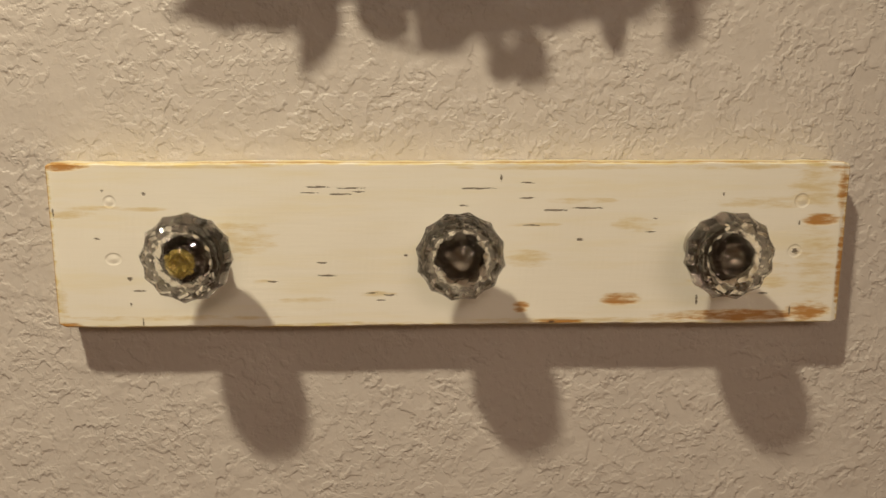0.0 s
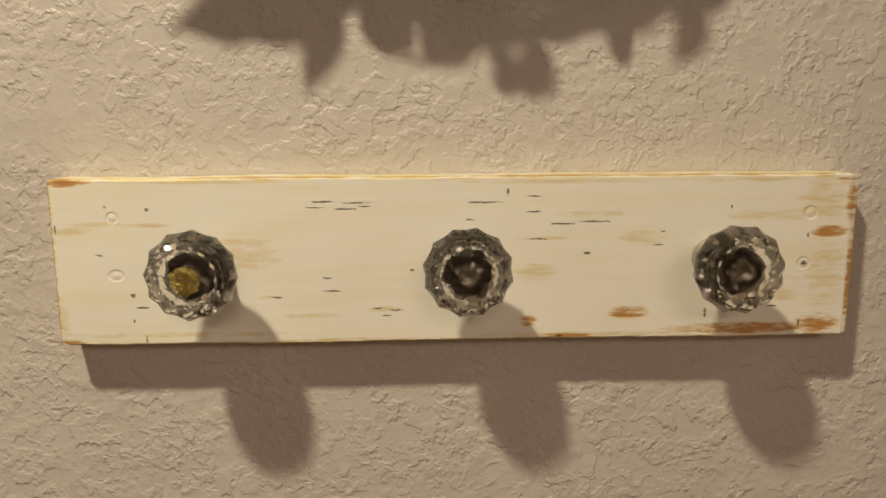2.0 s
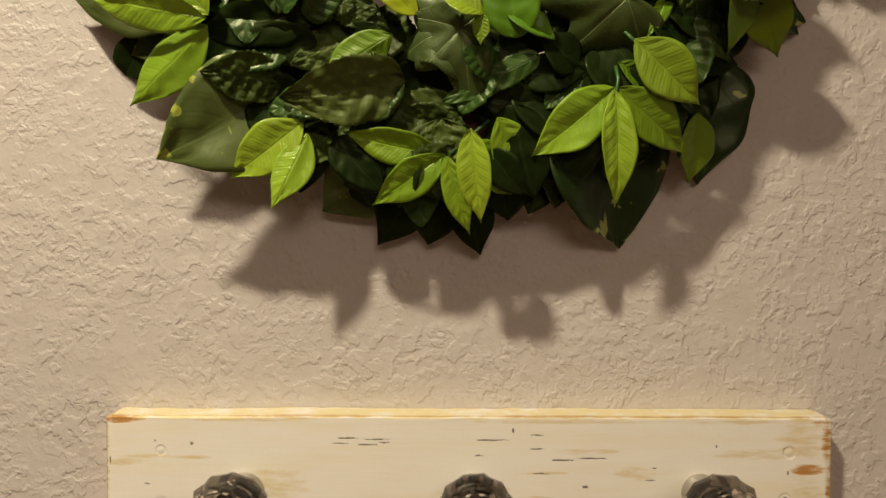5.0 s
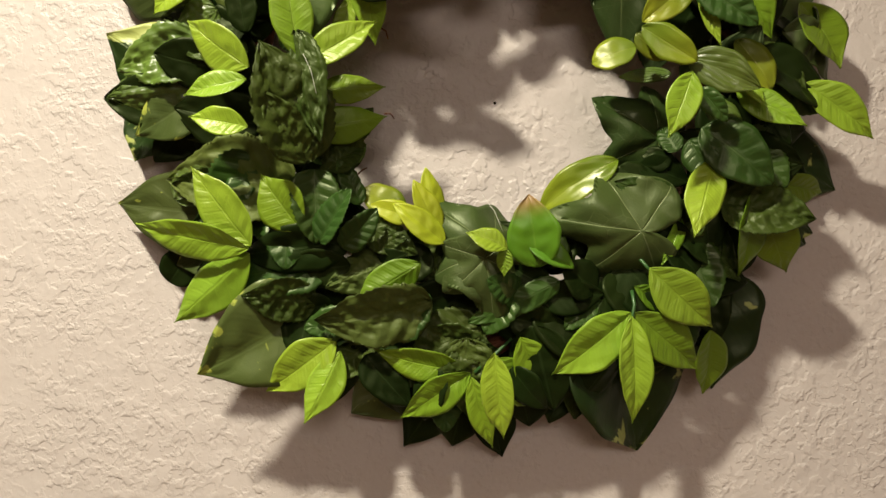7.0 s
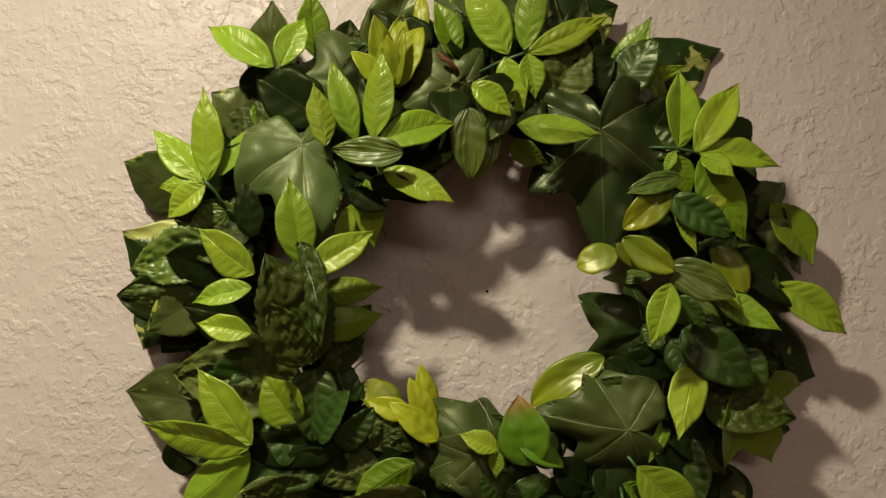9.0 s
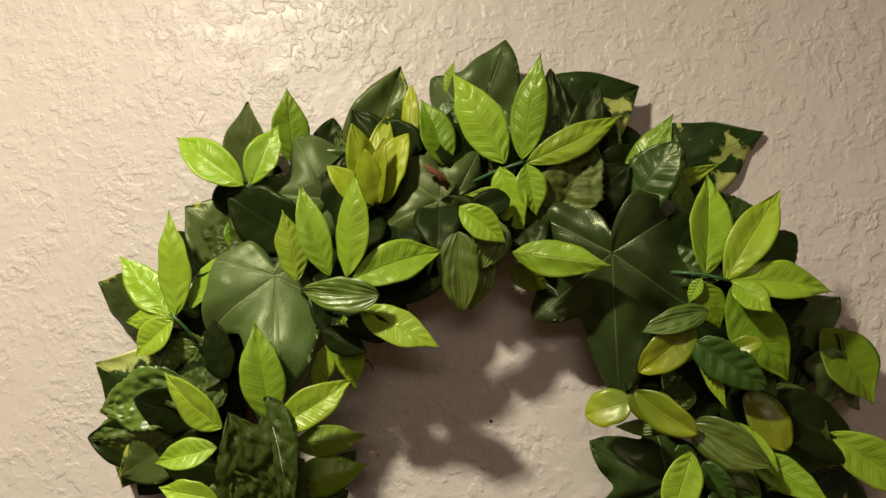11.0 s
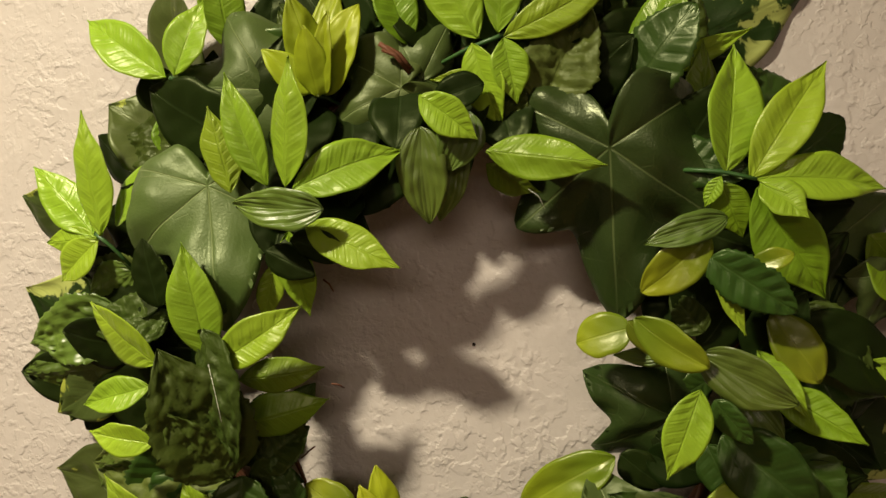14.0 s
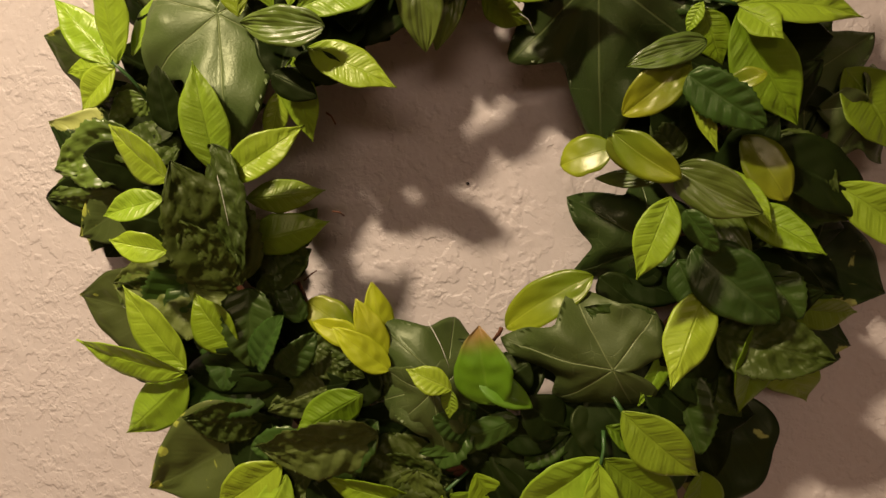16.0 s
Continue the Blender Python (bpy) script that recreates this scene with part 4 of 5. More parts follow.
leaf("crinkle", CRINKLE, (0.1333, 1.7533, 0.050), (0.1546, 1.7707, 0.040), 0.80, 0.08, 0.50, -25)
leaf("heart", POTHOS, (0.0738, 1.7280, 0.026), (-0.0029, 1.7357, 0.017), 0.67, 0.03, 0.23, 10)
leaf("crinkle", MATTE, (0.1164, 1.7428, 0.045), (0.0360, 1.7484, 0.040), 0.62, 0.10, 0.50, 8)
leaf("heart", POTHOS, (0.0699, 1.7133, 0.020), (0.0365, 1.6979, 0.020), 0.97, 0.06, 0.36, 11)
twig = sprig()
leaf("lance", LIME, (0.0949, 1.7081, 0.064), (0.0601, 1.7514, 0.066), 0.44, 0.04, 0.17, -4, owner=twig)
leaf("lance", LIME, (0.0935, 1.7065, 0.064), (0.0284, 1.7189, 0.062), 0.32, 0.06, 0.25, -20, owner=twig)
leaf("lance", LIME, (0.0931, 1.7041, 0.060), (0.0461, 1.6640, 0.048), 0.44, 0.04, -0.46, 4, owner=twig)
leaf("lance", GREEN, (0.1215, 1.7175, 0.060), (0.0982, 1.7480, 0.062), 0.71, 0.06, 0.39, -19)
leaf("tooth", MINT, (0.1285, 1.7517, 0.060), (0.1297, 1.7099, 0.060), 0.65, 0.05, 0.47, -1)
leaf("tooth", MINT, (0.1323, 1.7106, 0.060), (0.1500, 1.7400, 0.068), 0.48, 0.05, 0.6, -28)
leaf("tooth", MINT, (0.1440, 1.7080, 0.058), (0.1640, 1.7300, 0.060), 0.55, 0.10, 0.5, 20)
leaf("tooth", MINT, (0.1532, 1.7332, 0.050), (0.1399, 1.7586, 0.052), 0.42, 0.07, 0.17, 3)
leaf("oval", DARK, (0.1485, 1.7125, 0.055), (0.0859, 1.7033, 0.050), 0.45, 0.09, 0.33, -14)
leaf("oval", DARK, (0.1484, 1.6983, 0.052), (0.1055, 1.6952, 0.050), 0.50, 0.05, 0.31, -19)
leaf("heart", POTHOS, (0.1257, 1.6736, 0.040), (0.0633, 1.6353, 0.053), 0.80, 0.04, 0.38, -6)
leaf("crinkle", MATTE, (0.1952, 1.6782, 0.055), (0.1297, 1.6665, 0.060), 0.52, 0.08, 0.45, -22)
leaf("crinkle", MATTE, (0.1754, 1.7019, 0.050), (0.1347, 1.6853, 0.055), 0.62, 0.06, -0.46, 0)
twig = sprig()
leaf("lance", LIME, (0.1409, 1.6559, 0.050), (0.1009, 1.6257, 0.048), 0.53, 0.05, 0.34, -1, owner=twig)
leaf("lance", LIME, (0.1433, 1.6496, 0.050), (0.1246, 1.6093, 0.055), 0.46, 0.09, -0.39, -6, owner=twig)
stem((0.1419, 1.6534, 0.050), (0.1540, 1.6593, 0.040), owner=twig)
leaf("lance", GREEN, (0.1888, 1.6999, 0.060), (0.1512, 1.6746, 0.060), 0.47, 0.04, -0.44, -14)
leaf("heart", POTHOS, (0.1826, 1.6410, 0.018), (0.1456, 1.6082, 0.015), 0.86, 0.07, 0.44, -19)
twig = sprig()
leaf("lance", GREEN, (0.2149, 1.6396, 0.045), (0.1619, 1.6505, 0.050), 0.36, 0.10, 0.43, -11, owner=twig)
leaf("lance", GREEN, (0.2170, 1.6386, 0.050), (0.1775, 1.6112, 0.045), 0.43, 0.08, 0.38, -6, owner=twig)
leaf("lance", LIME, (0.2299, 1.6511, 0.062), (0.2358, 1.6018, 0.052), 0.36, 0.06, 0.33, 16, owner=twig)
leaf("lance", GREEN, (0.2178, 1.6370, 0.057), (0.2304, 1.5956, 0.047), 0.32, 0.07, 0.29, 5, owner=twig)
leaf("lance", GREEN, (0.2323, 1.6468, 0.050), (0.2587, 1.6173, 0.030), 0.52, 0.03, 0.22, -21, owner=twig)
leaf("lance", GREEN, (0.2449, 1.6587, 0.050), (0.2694, 1.6185, 0.030), 0.49, 0.10, 0.15, -1, owner=twig)
stem((0.2196, 1.6387, 0.050), (0.2405, 1.6577, 0.045), owner=twig)
# lower ivy, its shade put into the colour by the darker copy
ivy((0.2238, 1.6453, 0.020), (0.2348, 1.5972, 0.016), 1.15, 0.09, -1, material=DEEP_IVY)
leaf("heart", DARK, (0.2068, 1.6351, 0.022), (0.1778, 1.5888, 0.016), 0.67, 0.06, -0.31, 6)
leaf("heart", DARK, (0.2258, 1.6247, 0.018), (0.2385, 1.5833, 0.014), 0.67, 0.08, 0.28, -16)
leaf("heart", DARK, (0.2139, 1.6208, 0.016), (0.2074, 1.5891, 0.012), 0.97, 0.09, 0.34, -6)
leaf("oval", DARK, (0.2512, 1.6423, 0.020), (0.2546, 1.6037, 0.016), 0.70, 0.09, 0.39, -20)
# variegated leaf under its neighbours, their shade put into its darker colour
leaf("heart", EDGED, (0.2954, 1.6651, 0.020), (0.3222, 1.5875, 0.010), 0.95, 0.09, 0.47, -24)
twig = sprig()
leaf("lance", LIME, (0.3064, 1.6739, 0.055), (0.2632, 1.6378, 0.050), 0.49, 0.10, 0.39, -7, owner=twig)
leaf("lance", LIME, (0.3059, 1.6721, 0.058), (0.3094, 1.6107, 0.048), 0.32, 0.10, 0.42, -1, owner=twig)
leaf("lance", GREEN, (0.3079, 1.6739, 0.055), (0.3499, 1.6411, 0.040), 0.47, 0.06, 0.41, -9, owner=twig)
stem((0.3079, 1.6861, 0.050), (0.3064, 1.6689, 0.056), owner=twig)
leaf("lance", GREEN, (0.3572, 1.6637, 0.036), (0.3559, 1.6255, 0.028), 0.59, 0.04, 0.35, -18)
twig = sprig()
leaf("lance", LIME, (0.3159, 1.6988, 0.058), (0.3539, 1.6658, 0.050), 0.53, 0.07, 0.39, 8, owner=twig)
leaf("lance", GREEN, (0.3091, 1.6884, 0.050), (0.3354, 1.6724, 0.040), 0.40, 0.06, 0.41, -16, owner=twig)
stem((0.3164, 1.6979, 0.056), (0.3064, 1.7071, 0.045), owner=twig)
leaf("heart", EDGED, (0.3716, 1.6988, 0.012), (0.3683, 1.6255, 0.008), 0.76, 0.04, 0.21, 11)
ivy((0.3110, 1.7194, 0.060), (0.2541, 1.7253, 0.060), 0.88, 0.03, -24, cup=0.25)
ivy((0.2306, 1.7062, 0.055), (0.1928, 1.7356, 0.050), 1.00, 0.08, 3)
ivy((0.2244, 1.7030, 0.060), (0.2315, 1.6635, 0.055), 1.00, 0.06, -7)
leaf("oval", BLUSH, (0.2540, 1.6985, 0.060), (0.2475, 1.7382, 0.066), 0.72, 0.10, 0.35, -8)
leaf("oval", VIVID, (0.2480, 1.7120, 0.062), (0.2740, 1.6985, 0.060), 0.48, 0.08, 0.45, -10)
twig = sprig()
leaf("lance", LIME, (0.2360, 1.7081, 0.070), (0.2133, 1.7168, 0.070), 0.52, 0.10, 0.48, 3, owner=twig)
leaf("lance", LIME, (0.2346, 1.7086, 0.070), (0.2344, 1.6929, 0.068), 0.57, 0.05, -0.18, 11, owner=twig)
twig = sprig()
leaf("oval", YELLOW, (0.2015, 1.7117, 0.055), (0.1730, 1.7333, 0.060), 0.42, 0.08, 0.32, -1, owner=twig)
leaf("oval", YELLOW, (0.1987, 1.7132, 0.050), (0.1908, 1.7553, 0.050), 0.40, 0.03, -0.31, 15, owner=twig)
leaf("oval", YELLOW, (0.1978, 1.7151, 0.052), (0.1839, 1.7472, 0.055), 0.42, 0.09, 0.21, 7, owner=twig)
leaf("spoon", OLIVE, (0.1792, 1.7274, 0.045), (0.1539, 1.7434, 0.045), 0.65, 0.06, 0.18, 0, owner=twig)
leaf("oval", YELLOW, (0.1853, 1.7258, 0.050), (0.1588, 1.7335, 0.050), 0.50, 0.04, 0.36, -10, owner=twig)
leaf("tooth", MINT, (0.2399, 1.6852, 0.050), (0.2251, 1.6604, 0.050), 0.70, 0.05, 0.30, 19)
leaf("tooth", MINT, (0.2663, 1.6909, 0.055), (0.2154, 1.6666, 0.050), 0.28, 0.06, -0.33, -7)
leaf("tooth", MINT, (0.1746, 1.6571, 0.050), (0.1934, 1.6829, 0.050), 0.70, 0.03, 0.39, -19)
leaf("oval", DARK, (0.2867, 1.6838, 0.050), (0.2678, 1.7017, 0.056), 0.85, 0.10, 0.20, 20)
leaf("spoon", OLIVE, (0.3010, 1.7617, 0.045), (0.2571, 1.7320, 0.037), 0.40, 0.08, 0.44, -1)
leaf("oval", MINT, (0.3345, 1.7373, 0.050), (0.2972, 1.7475, 0.055), 0.45, 0.04, 0.32, -10)
ivy((0.3284, 1.7770, 0.030), (0.2886, 1.7988, 0.042), 1.05, 0.09, 6, material=DEEP_IVY)
leaf("spoon", OLIVE, (0.3078, 1.8229, 0.060), (0.2837, 1.8151, 0.055), 0.73, 0.08, 0.17, 15)
leaf("spoon", OLIVE, (0.3069, 1.8289, 0.076), (0.3354, 1.8090, 0.080), 0.47, 0.03, 0.43, 6)
leaf("spoon", OLIVE, (0.3048, 1.8268, 0.070), (0.3222, 1.8132, 0.070), 0.52, 0.09, 0.30, 12)
leaf("spoon", OLIVE, (0.3399, 1.8617, 0.060), (0.3117, 1.8375, 0.060), 0.53, 0.08, 0.46, -6)
leaf("oval", SATIN, (0.3464, 1.8694, 0.062), (0.3123, 1.8586, 0.066), 0.38, 0.08, 0.30, 5)
leaf("oval", SATIN, (0.3340, 1.8133, 0.072), (0.3689, 1.7951, 0.080), 0.54, 0.08, 0.40, 10)
leaf("oval", SATIN, (0.3287, 1.8094, 0.055), (0.3003, 1.8089, 0.050), 0.32, 0.05, -0.35, 6)
leaf("spoon", OLIVE, (0.3640, 1.8285, 0.058), (0.3838, 1.8000, 0.060), 0.56, 0.05, 0.24, -6)
leaf("tooth", MINT, (0.3373, 1.8533, 0.075), (0.3698, 1.8309, 0.075), 0.50, 0.05, 0.34, 9)
leaf("lance", LIME, (0.3396, 1.8496, 0.070), (0.3515, 1.8207, 0.070), 0.25, 0.03, 0.17, 12)
leaf("spoon", OLIVE, (0.3546, 1.8488, 0.065), (0.3700, 1.8543, 0.070), 0.56, 0.06, 0.48, -12)
leaf("lance", GREEN, (0.3634, 1.7980, 0.060), (0.3980, 1.7772, 0.070), 0.40, 0.05, -0.19, 6)
leaf("lance", LIME, (0.3312, 1.8019, 0.085), (0.3182, 1.7663, 0.087), 0.49, 0.06, 0.35, -16)
leaf("oval", MINT, (0.3383, 1.7958, 0.075), (0.3530, 1.7775, 0.075), 0.48, 0.08, 0.24, 17)
leaf("oval", MINT, (0.3442, 1.7777, 0.060), (0.3819, 1.7453, 0.065), 0.62, 0.07, 0.31, 6)
leaf("oval", MINT, (0.3389, 1.7718, 0.055), (0.3517, 1.7468, 0.060), 0.60, 0.09, 0.27, 23)
leaf("lance", LIME, (0.3518, 1.7603, 0.060), (0.3356, 1.7156, 0.074), 0.44, 0.05, -0.21, -3)
twig = sprig()
leaf("lance", GREEN, (0.3759, 1.7432, 0.050), (0.3728, 1.6953, 0.040), 0.46, 0.08, 0.34, -23, owner=twig)
leaf("lance", GREEN, (0.3797, 1.7421, 0.050), (0.4077, 1.6973, 0.023), 0.46, 0.07, 0.19, 24, owner=twig)
leaf("lance", GREEN, (0.3897, 1.7495, 0.045), (0.4259, 1.7458, 0.030), 0.44, 0.08, 0.49, 18, owner=twig)
stem((0.3772, 1.7419, 0.050), (0.3741, 1.7529, 0.045), owner=twig)
leaf("heart", EDGED, (0.3974, 1.7414, 0.015), (0.4333, 1.7235, 0.003), 0.81, 0.07, -0.40, -24)
leaf("heart", EDGED, (0.3996, 1.7740, 0.010), (0.4483, 1.7515, 0.003), 0.81, 0.06, 0.25, -8)
leaf("oval", DARK, (0.3756, 1.8225, 0.050), (0.4264, 1.7939, 0.040), 0.50, 0.07, 0.42, -16)
leaf("oval", DARK, (0.3722, 1.8136, 0.040), (0.4043, 1.7762, 0.030), 0.70, 0.06, 0.43, 15)
leaf("lance", LIME, (0.4072, 1.8072, 0.045), (0.4519, 1.7768, 0.038), 0.44, 0.09, 0.37, 8)
leaf("lance", GREEN, (0.4130, 1.8606, 0.030), (0.4381, 1.8213, 0.030), 0.71, 0.04, 0.32, -5)
ivy((0.3944, 1.8548, 0.030), (0.4330, 1.8825, 0.020), 1.00, 0.04, -14)
leaf("heart", EDGED, (0.3914, 1.7355, 0.015), (0.4290, 1.7165, 0.003), 0.70, 0.08, 0.43, -21)
leaf("oval", DARK, (0.3734, 1.8337, 0.045), (0.3979, 1.8617, 0.050), 0.60, 0.06, -0.45, 13)
leaf("tooth", MINT, (0.3756, 1.8126, 0.045), (0.4212, 1.7926, 0.040), 0.50, 0.09, -0.39, 6)
ivy((0.4226, 1.8439, 0.030), (0.4394, 1.8159, 0.020), 1.00, 0.07, -12)
# extra dark leaves that close lit holes in the wreath's shadow
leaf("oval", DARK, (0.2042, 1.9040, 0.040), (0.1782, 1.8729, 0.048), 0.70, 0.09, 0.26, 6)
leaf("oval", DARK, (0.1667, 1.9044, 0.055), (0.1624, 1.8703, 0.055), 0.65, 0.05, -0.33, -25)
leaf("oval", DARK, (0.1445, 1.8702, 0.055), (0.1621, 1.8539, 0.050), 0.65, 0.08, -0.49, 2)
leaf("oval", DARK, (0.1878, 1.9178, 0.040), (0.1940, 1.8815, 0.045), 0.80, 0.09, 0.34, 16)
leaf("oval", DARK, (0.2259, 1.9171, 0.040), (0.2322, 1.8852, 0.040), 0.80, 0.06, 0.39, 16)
leaf("crinkle", CRINKLE, (0.1541, 1.7210, 0.050), (0.1866, 1.7053, 0.050), 0.60, 0.05, 0.16, 1)
leaf("crinkle", CRINKLE, (0.2066, 1.6568, 0.040), (0.1805, 1.6697, 0.045), 0.80, 0.07, -0.26, 14)
leaf("crinkle", CRINKLE, (0.1936, 1.6602, 0.045), (0.2325, 1.6511, 0.045), 0.50, 0.05, 0.18, 22)
leaf("oval", DARK, (0.2388, 1.6705, 0.045), (0.2744, 1.6614, 0.045), 0.60, 0.08, 0.46, 13)
leaf("oval", DARK, (0.2575, 1.6806, 0.050), (0.2926, 1.6843, 0.050), 0.60, 0.09, 0.32, 10)
leaf("oval", DARK, (0.3276, 1.7136, 0.050), (0.3516, 1.6915, 0.045), 0.70, 0.04, 0.49, -21)
leaf("oval", DARK, (0.3180, 1.7231, 0.050), (0.3435, 1.7138, 0.050), 0.60, 0.06, 0.38, 2)
leaf("crinkle", CRINKLE, (0.3549, 1.7240, 0.045), (0.3276, 1.7361, 0.050), 0.70, 0.08, 0.47, -6)
leaf("oval", DARK, (0.1012, 1.7142, 0.045), (0.1278, 1.7401, 0.050), 0.80, 0.06, 0.45, 6)
leaf("crinkle", CRINKLE, (0.1276, 1.7499, 0.050), (0.1530, 1.7444, 0.045), 0.80, 0.08, 0.24, 20)
leaf("crinkle", CRINKLE, (0.1452, 1.7717, 0.040), (0.1581, 1.7919, 0.040), 0.70, 0.05, 0.43, -21)
leaf("crinkle", CRINKLE, (0.0792, 1.7441, 0.040), (0.0391, 1.7437, 0.040), 0.60, 0.10, 0.37, -22)
leaf("oval", DARK, (0.0311, 1.6871, 0.015), (0.0464, 1.7081, 0.020), 0.90, 0.05, 0.35, 14)
leaf("crinkle", CRINKLE, (0.1728, 1.7121, 0.040), (0.2044, 1.6944, 0.040), 0.90, 0.07, -0.30, 7)
leaf("oval", DARK, (0.2224, 1.7045, 0.040), (0.2601, 1.7133, 0.040), 0.80, 0.07, 0.26, -4)
leaf("oval", DARK, (0.2579, 1.6999, 0.045), (0.2383, 1.7225, 0.045), 0.80, 0.07, 0.22, -11)
leaf("oval", DARK, (0.1531, 1.7085, 0.040), (0.1691, 1.7352, 0.040), 0.70, 0.04, 0.30, -24)
stem((0.1979, 1.9506, 0.056), (0.2102, 1.9379, 0.050), radius=0.0012, material=TWIG)
stem((0.1992, 1.9481, 0.055), (0.2086, 1.9404, 0.052), radius=0.0012, material=TWIG)
stem((0.2004, 1.9493, 0.054), (0.2110, 1.9400, 0.050), radius=0.0012, material=TWIG)
stem((0.1434, 1.7507, 0.030), (0.1491, 1.7368, 0.030), radius=0.0012, material=TWIG)
stem((0.2559, 1.7320, 0.036), (0.2514, 1.7244, 0.032), radius=0.0012, material=TWIG)
stem((0.2927, 1.9247, 0.045), (0.2993, 1.9210, 0.040), radius=0.0012, material=TWIG)
for x, z, ex, ez in ((0.1475, 1.7520, 0.1540, 1.7575), (0.1610, 1.8420, 0.1655, 1.8360), (0.1640, 1.7900, 0.1700, 1.7875), (0.2780, 1.7400, 0.2815, 1.7465)):
    stem((x, z, 0.032), (ex, ez, 0.030), radius=0.0005, material=TWIG)
# dark leaves added behind gaps, their near-black colour standing in for shade
leaf("oval", DARK, (0.3489, 1.8568, 0.040), (0.3292, 1.8234, 0.045), 0.85, 0.04, 0.41, -9)
leaf("oval", DARK, (0.3542, 1.8333, 0.040), (0.3374, 1.8107, 0.045), 0.85, 0.06, 0.26, -23)
leaf("oval", DARK, (0.3333, 1.8457, 0.035), (0.3209, 1.8133, 0.040), 0.70, 0.08, 0.46, 18)
leaf("oval", DARK, (0.1623, 1.8704, 0.050), (0.1919, 1.8541, 0.052), 0.36, 0.09, 0.15, 6)
leaf("oval", DARK, (0.1929, 1.7088, 0.045), (0.1736, 1.6890, 0.045), 0.80, 0.04, 0.20, 9)
leaf("oval", DARK, (0.2708, 1.7164, 0.045), (0.2482, 1.6998, 0.045), 0.80, 0.04, -0.41, 6)
leaf("oval", DARK, (0.2381, 1.6995, 0.050), (0.2654, 1.6839, 0.050), 0.60, 0.09, 0.28, 16)
stem((0.2222, 1.7384, 0.060), (0.2337, 1.7177, 0.065), radius=0.00014, material=THREAD)
stem((0.1258, 1.8092, 0.085), (0.1347, 1.7860, 0.092), radius=0.00014, material=THREAD)
stem((0.2643, 1.8829, 0.066), (0.2713, 1.8743, 0.064), radius=0.00014, material=THREAD)
stem((0.1906, 1.9728, 0.030), (0.1850, 1.9857, 0.030), radius=0.00014, material=THREAD)
stem((0.3874, 1.6989, 0.020), (0.3942, 1.6904, 0.020), radius=0.00014, material=THREAD)
# more gap fillers, shade put into their colour
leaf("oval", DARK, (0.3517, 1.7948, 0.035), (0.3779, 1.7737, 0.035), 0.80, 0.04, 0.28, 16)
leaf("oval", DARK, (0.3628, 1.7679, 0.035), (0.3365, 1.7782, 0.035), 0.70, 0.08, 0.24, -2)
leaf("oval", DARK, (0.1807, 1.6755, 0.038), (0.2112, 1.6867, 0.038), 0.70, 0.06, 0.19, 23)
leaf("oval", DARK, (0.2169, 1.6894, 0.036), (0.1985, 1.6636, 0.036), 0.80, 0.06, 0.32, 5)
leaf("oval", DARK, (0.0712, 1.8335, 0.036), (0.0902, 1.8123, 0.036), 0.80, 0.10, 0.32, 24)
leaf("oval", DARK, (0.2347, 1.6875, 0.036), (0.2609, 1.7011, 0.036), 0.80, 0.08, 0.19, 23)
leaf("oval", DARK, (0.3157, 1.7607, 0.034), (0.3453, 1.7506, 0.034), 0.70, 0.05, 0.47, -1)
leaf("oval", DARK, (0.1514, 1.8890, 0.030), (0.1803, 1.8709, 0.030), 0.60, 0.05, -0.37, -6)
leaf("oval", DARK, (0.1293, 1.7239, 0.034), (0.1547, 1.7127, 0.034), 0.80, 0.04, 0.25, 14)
leaf("tooth", MINT, (0.2703, 1.9400, 0.036), (0.2852, 1.9184, 0.036), 0.60, 0.09, -0.17, -8)
leaf("oval", DARK, (0.1895, 1.9542, 0.036), (0.2003, 1.9346, 0.036), 0.70, 0.05, 0.20, -4)
leaf("tooth", MINT, (0.2514, 1.9196, 0.034), (0.2650, 1.9404, 0.034), 0.60, 0.07, -0.49, 24)
leaf("oval", DARK, (0.0705, 1.9480, 0.036), (0.0888, 1.9243, 0.036), 0.80, 0.06, 0.18, 2)
leaf("crinkle", CRINKLE, (0.3031, 1.9382, 0.040), (0.2900, 1.9129, 0.040), 0.60, 0.09, 0.44, -7)
leaf("oval", DARK, (0.2599, 1.6964, 0.036), (0.2784, 1.7154, 0.036), 0.80, 0.09, 0.24, -19)
leaf("oval", DARK, (0.3040, 1.7597, 0.034), (0.3237, 1.7448, 0.034), 0.70, 0.06, 0.17, -2)
# leaves added to keep lamp light off the wall inside the ring
leaf("oval", DARK, (0.1427, 1.8722, 0.045), (0.1760, 1.8596, 0.055), 0.80, 0.10, -0.15, -15)
leaf("oval", DARK, (0.1698, 1.8758, 0.045), (0.1903, 1.8627, 0.050), 0.70, 0.10, -0.33, 1)
leaf("oval", DARK, (0.1831, 1.8888, 0.040), (0.1977, 1.8773, 0.040), 0.80, 0.06, -0.45, -23)
leaf("oval", DARK, (0.1364, 1.7327, 0.036), (0.1556, 1.7149, 0.036), 0.80, 0.08, 0.23, 23)
leaf("oval", DARK, (0.1965, 1.6452, 0.036), (0.2183, 1.6534, 0.036), 0.80, 0.08, -0.47, -4)
leaf("crinkle", SATIN, (0.0605, 1.8251, 0.046), (0.0059, 1.8112, 0.044), 0.62, 0.10, 0.46, -6)
leaf("crinkle", SATIN, (0.0613, 1.8025, 0.046), (0.0008, 1.7949, 0.044), 0.55, 0.08, -0.44, -18)
leaf("crinkle", SATIN, (0.0664, 1.8474, 0.046), (0.0411, 1.8343, 0.044), 0.75, 0.06, -0.30, -22)
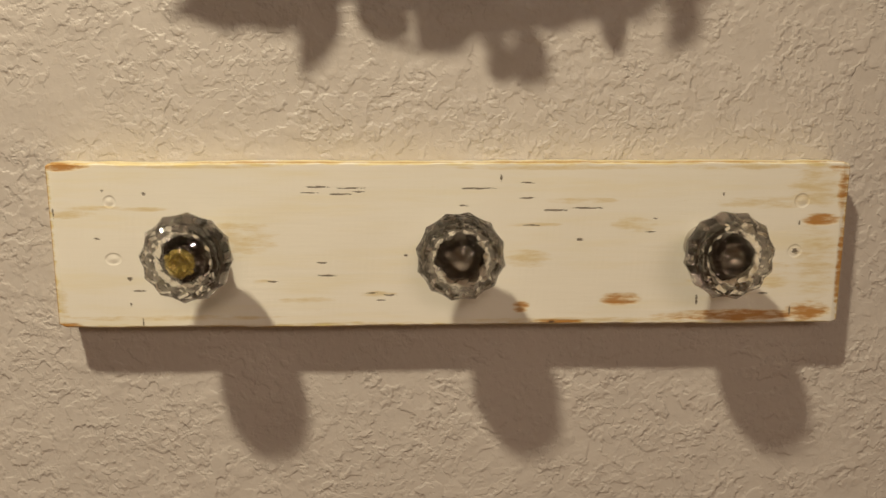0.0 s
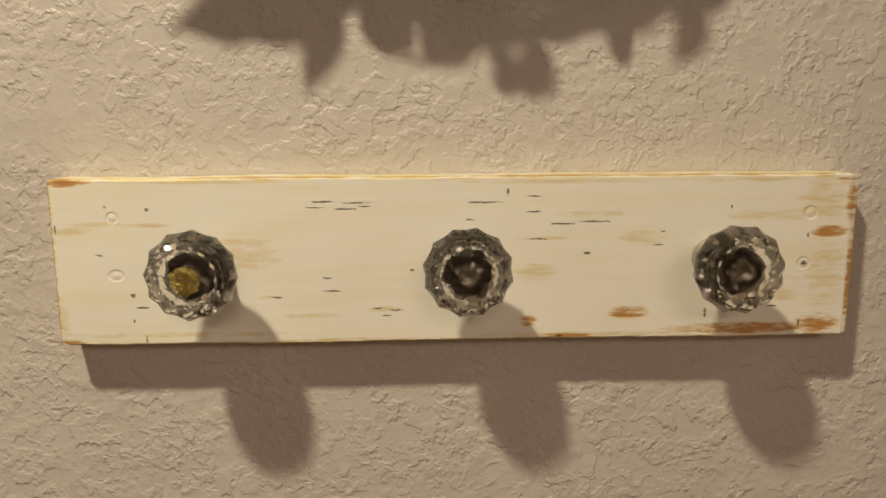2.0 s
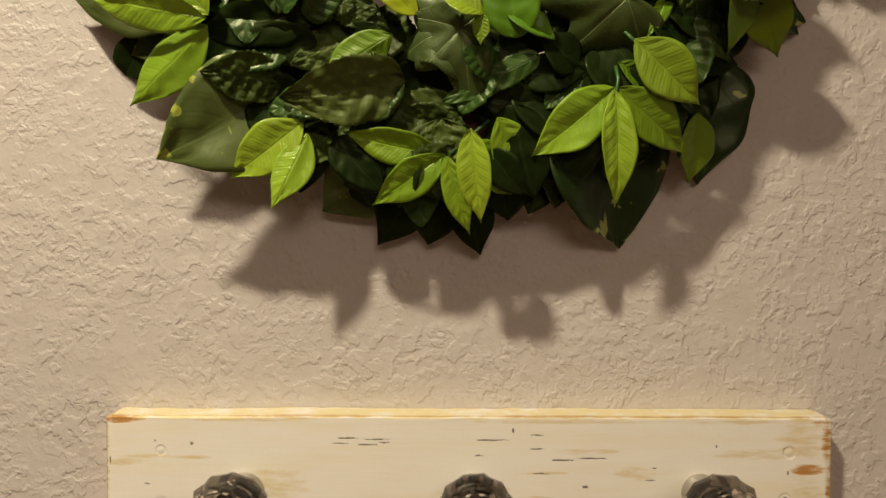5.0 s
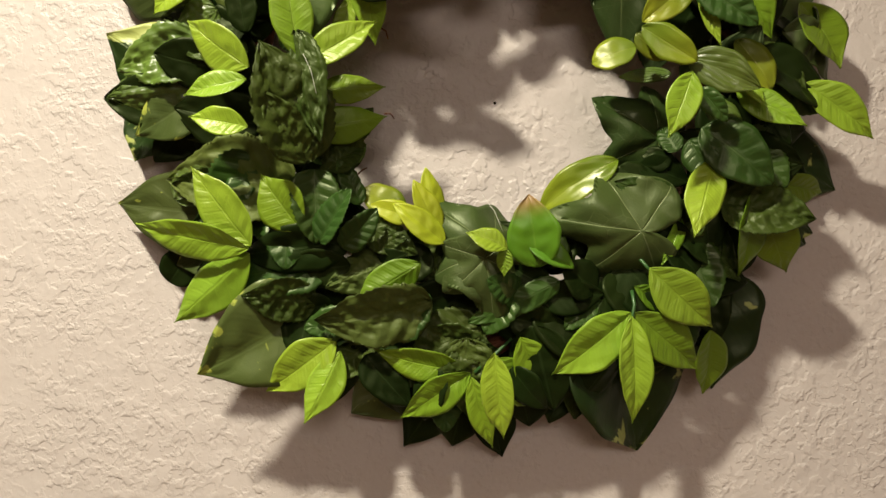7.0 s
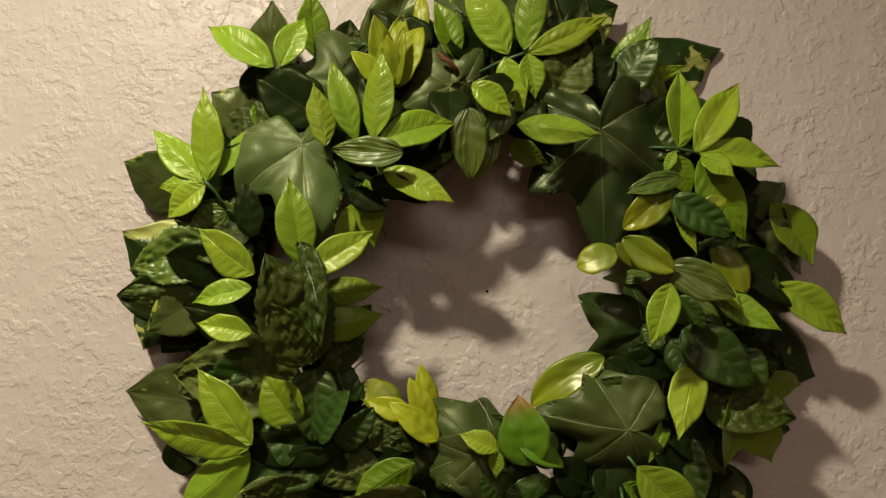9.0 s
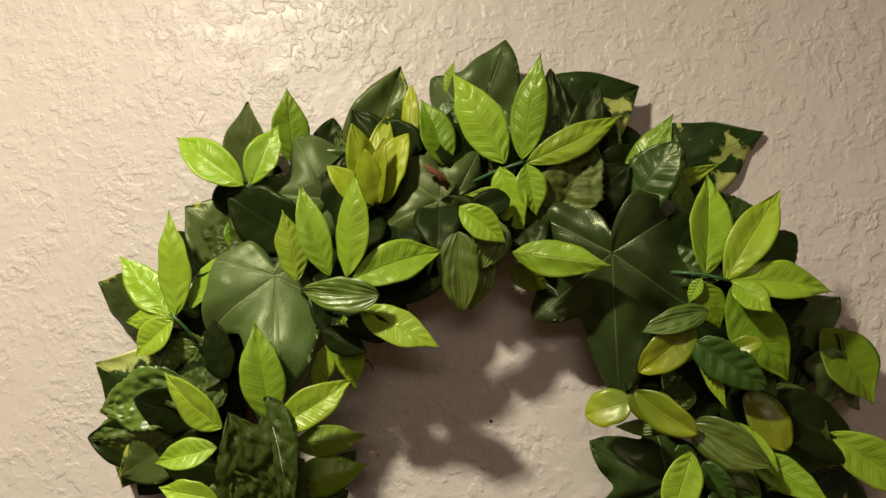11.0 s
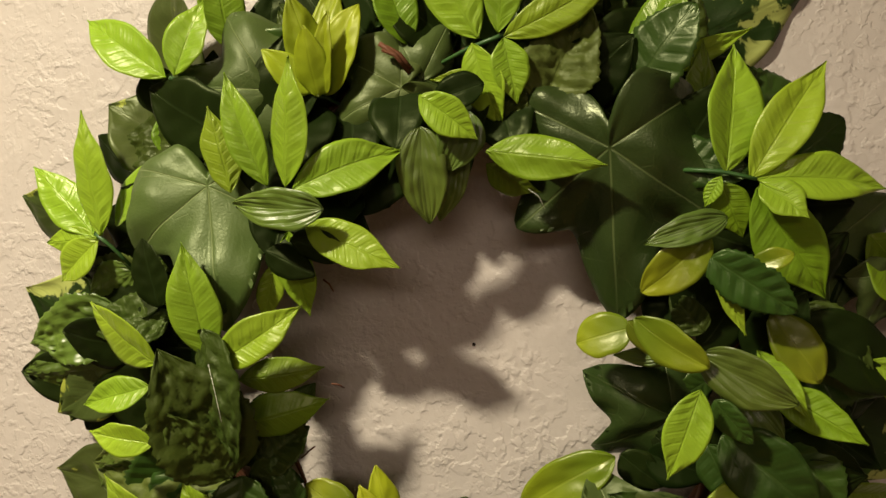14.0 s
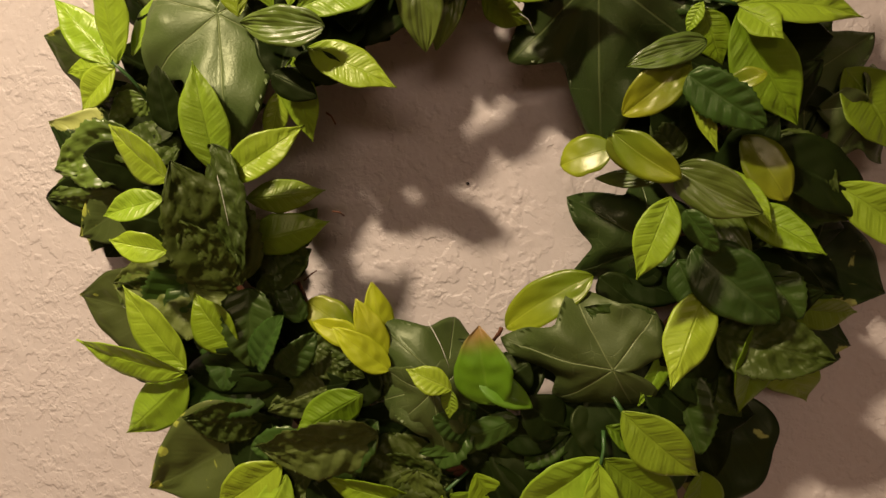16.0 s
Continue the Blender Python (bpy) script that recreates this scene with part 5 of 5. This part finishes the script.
leaf("heart", POTHOS, (0.0550, 1.7962, 0.042), (0.0178, 1.7735, 0.040), 0.76, 0.06, 0.15, -12)
leaf("crinkle", SATIN, (0.0425, 1.7359, 0.040), (0.0751, 1.7597, 0.044), 0.60, 0.08, -0.18, 7)
# two more light blockers tucked behind the lime leaf
leaf("oval", DARK, (0.1587, 1.8627, 0.070), (0.1881, 1.8550, 0.075), 0.50, 0.03, -0.46, 10)
leaf("oval", DARK, (0.1463, 1.8579, 0.068), (0.1690, 1.8464, 0.068), 0.60, 0.03, -0.49, -16)
leaf("tooth", MINT, (0.1107, 1.7404, 0.050), (0.1018, 1.7098, 0.052), 0.55, 0.04, 0.18, 5)
leaf("tooth", MINT, (0.0860, 1.7511, 0.046), (0.0774, 1.7236, 0.050), 0.55, 0.07, 0.21, -7)
leaf("oval", SATIN, (0.3519, 1.7977, 0.045), (0.3721, 1.7722, 0.050), 0.50, 0.05, 0.27, -2)
leaf("lance", GREEN, (0.3584, 1.8135, 0.060), (0.3762, 1.7869, 0.070), 0.32, 0.05, 0.25, -15)
leaf("lance", GREEN, (0.3361, 1.7277, 0.050), (0.3236, 1.7008, 0.055), 0.34, 0.06, 0.28, -20)
leaf("tooth", MINT, (0.2893, 1.6836, 0.045), (0.2703, 1.6635, 0.050), 0.60, 0.07, 0.49, -1)
leaf("tooth", MINT, (0.3508, 1.7448, 0.050), (0.3649, 1.7667, 0.050), 0.60, 0.03, 0.41, -19)
# dark leaves added low down so the shadow below the wreath stays solid
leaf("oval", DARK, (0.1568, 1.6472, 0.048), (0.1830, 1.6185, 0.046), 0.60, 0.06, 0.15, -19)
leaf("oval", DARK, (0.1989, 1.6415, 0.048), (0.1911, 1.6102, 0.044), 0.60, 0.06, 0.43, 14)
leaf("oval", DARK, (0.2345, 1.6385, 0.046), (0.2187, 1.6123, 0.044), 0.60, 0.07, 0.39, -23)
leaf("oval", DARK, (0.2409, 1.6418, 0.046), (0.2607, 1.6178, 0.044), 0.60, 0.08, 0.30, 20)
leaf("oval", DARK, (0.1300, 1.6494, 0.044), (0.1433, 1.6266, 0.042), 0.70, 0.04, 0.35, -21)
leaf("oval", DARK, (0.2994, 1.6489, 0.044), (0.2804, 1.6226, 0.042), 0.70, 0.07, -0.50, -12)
leaf("oval", DARK, (0.0806, 1.8536, 0.036), (0.0898, 1.8338, 0.036), 0.80, 0.04, 0.38, -10)
leaf("oval", DARK, (0.1926, 1.9539, 0.034), (0.2119, 1.9422, 0.034), 0.70, 0.04, -0.18, -23)
leaf("tooth", MINT, (0.1816, 1.9429, 0.036), (0.1761, 1.9625, 0.036), 0.60, 0.09, 0.44, 1)
leaf("oval", DARK, (0.3280, 1.9297, 0.050), (0.3069, 1.9377, 0.050), 0.70, 0.05, -0.15, -19)
leaf("oval", DARK, (0.3022, 1.9453, 0.050), (0.3162, 1.9250, 0.050), 0.70, 0.07, 0.17, 3)
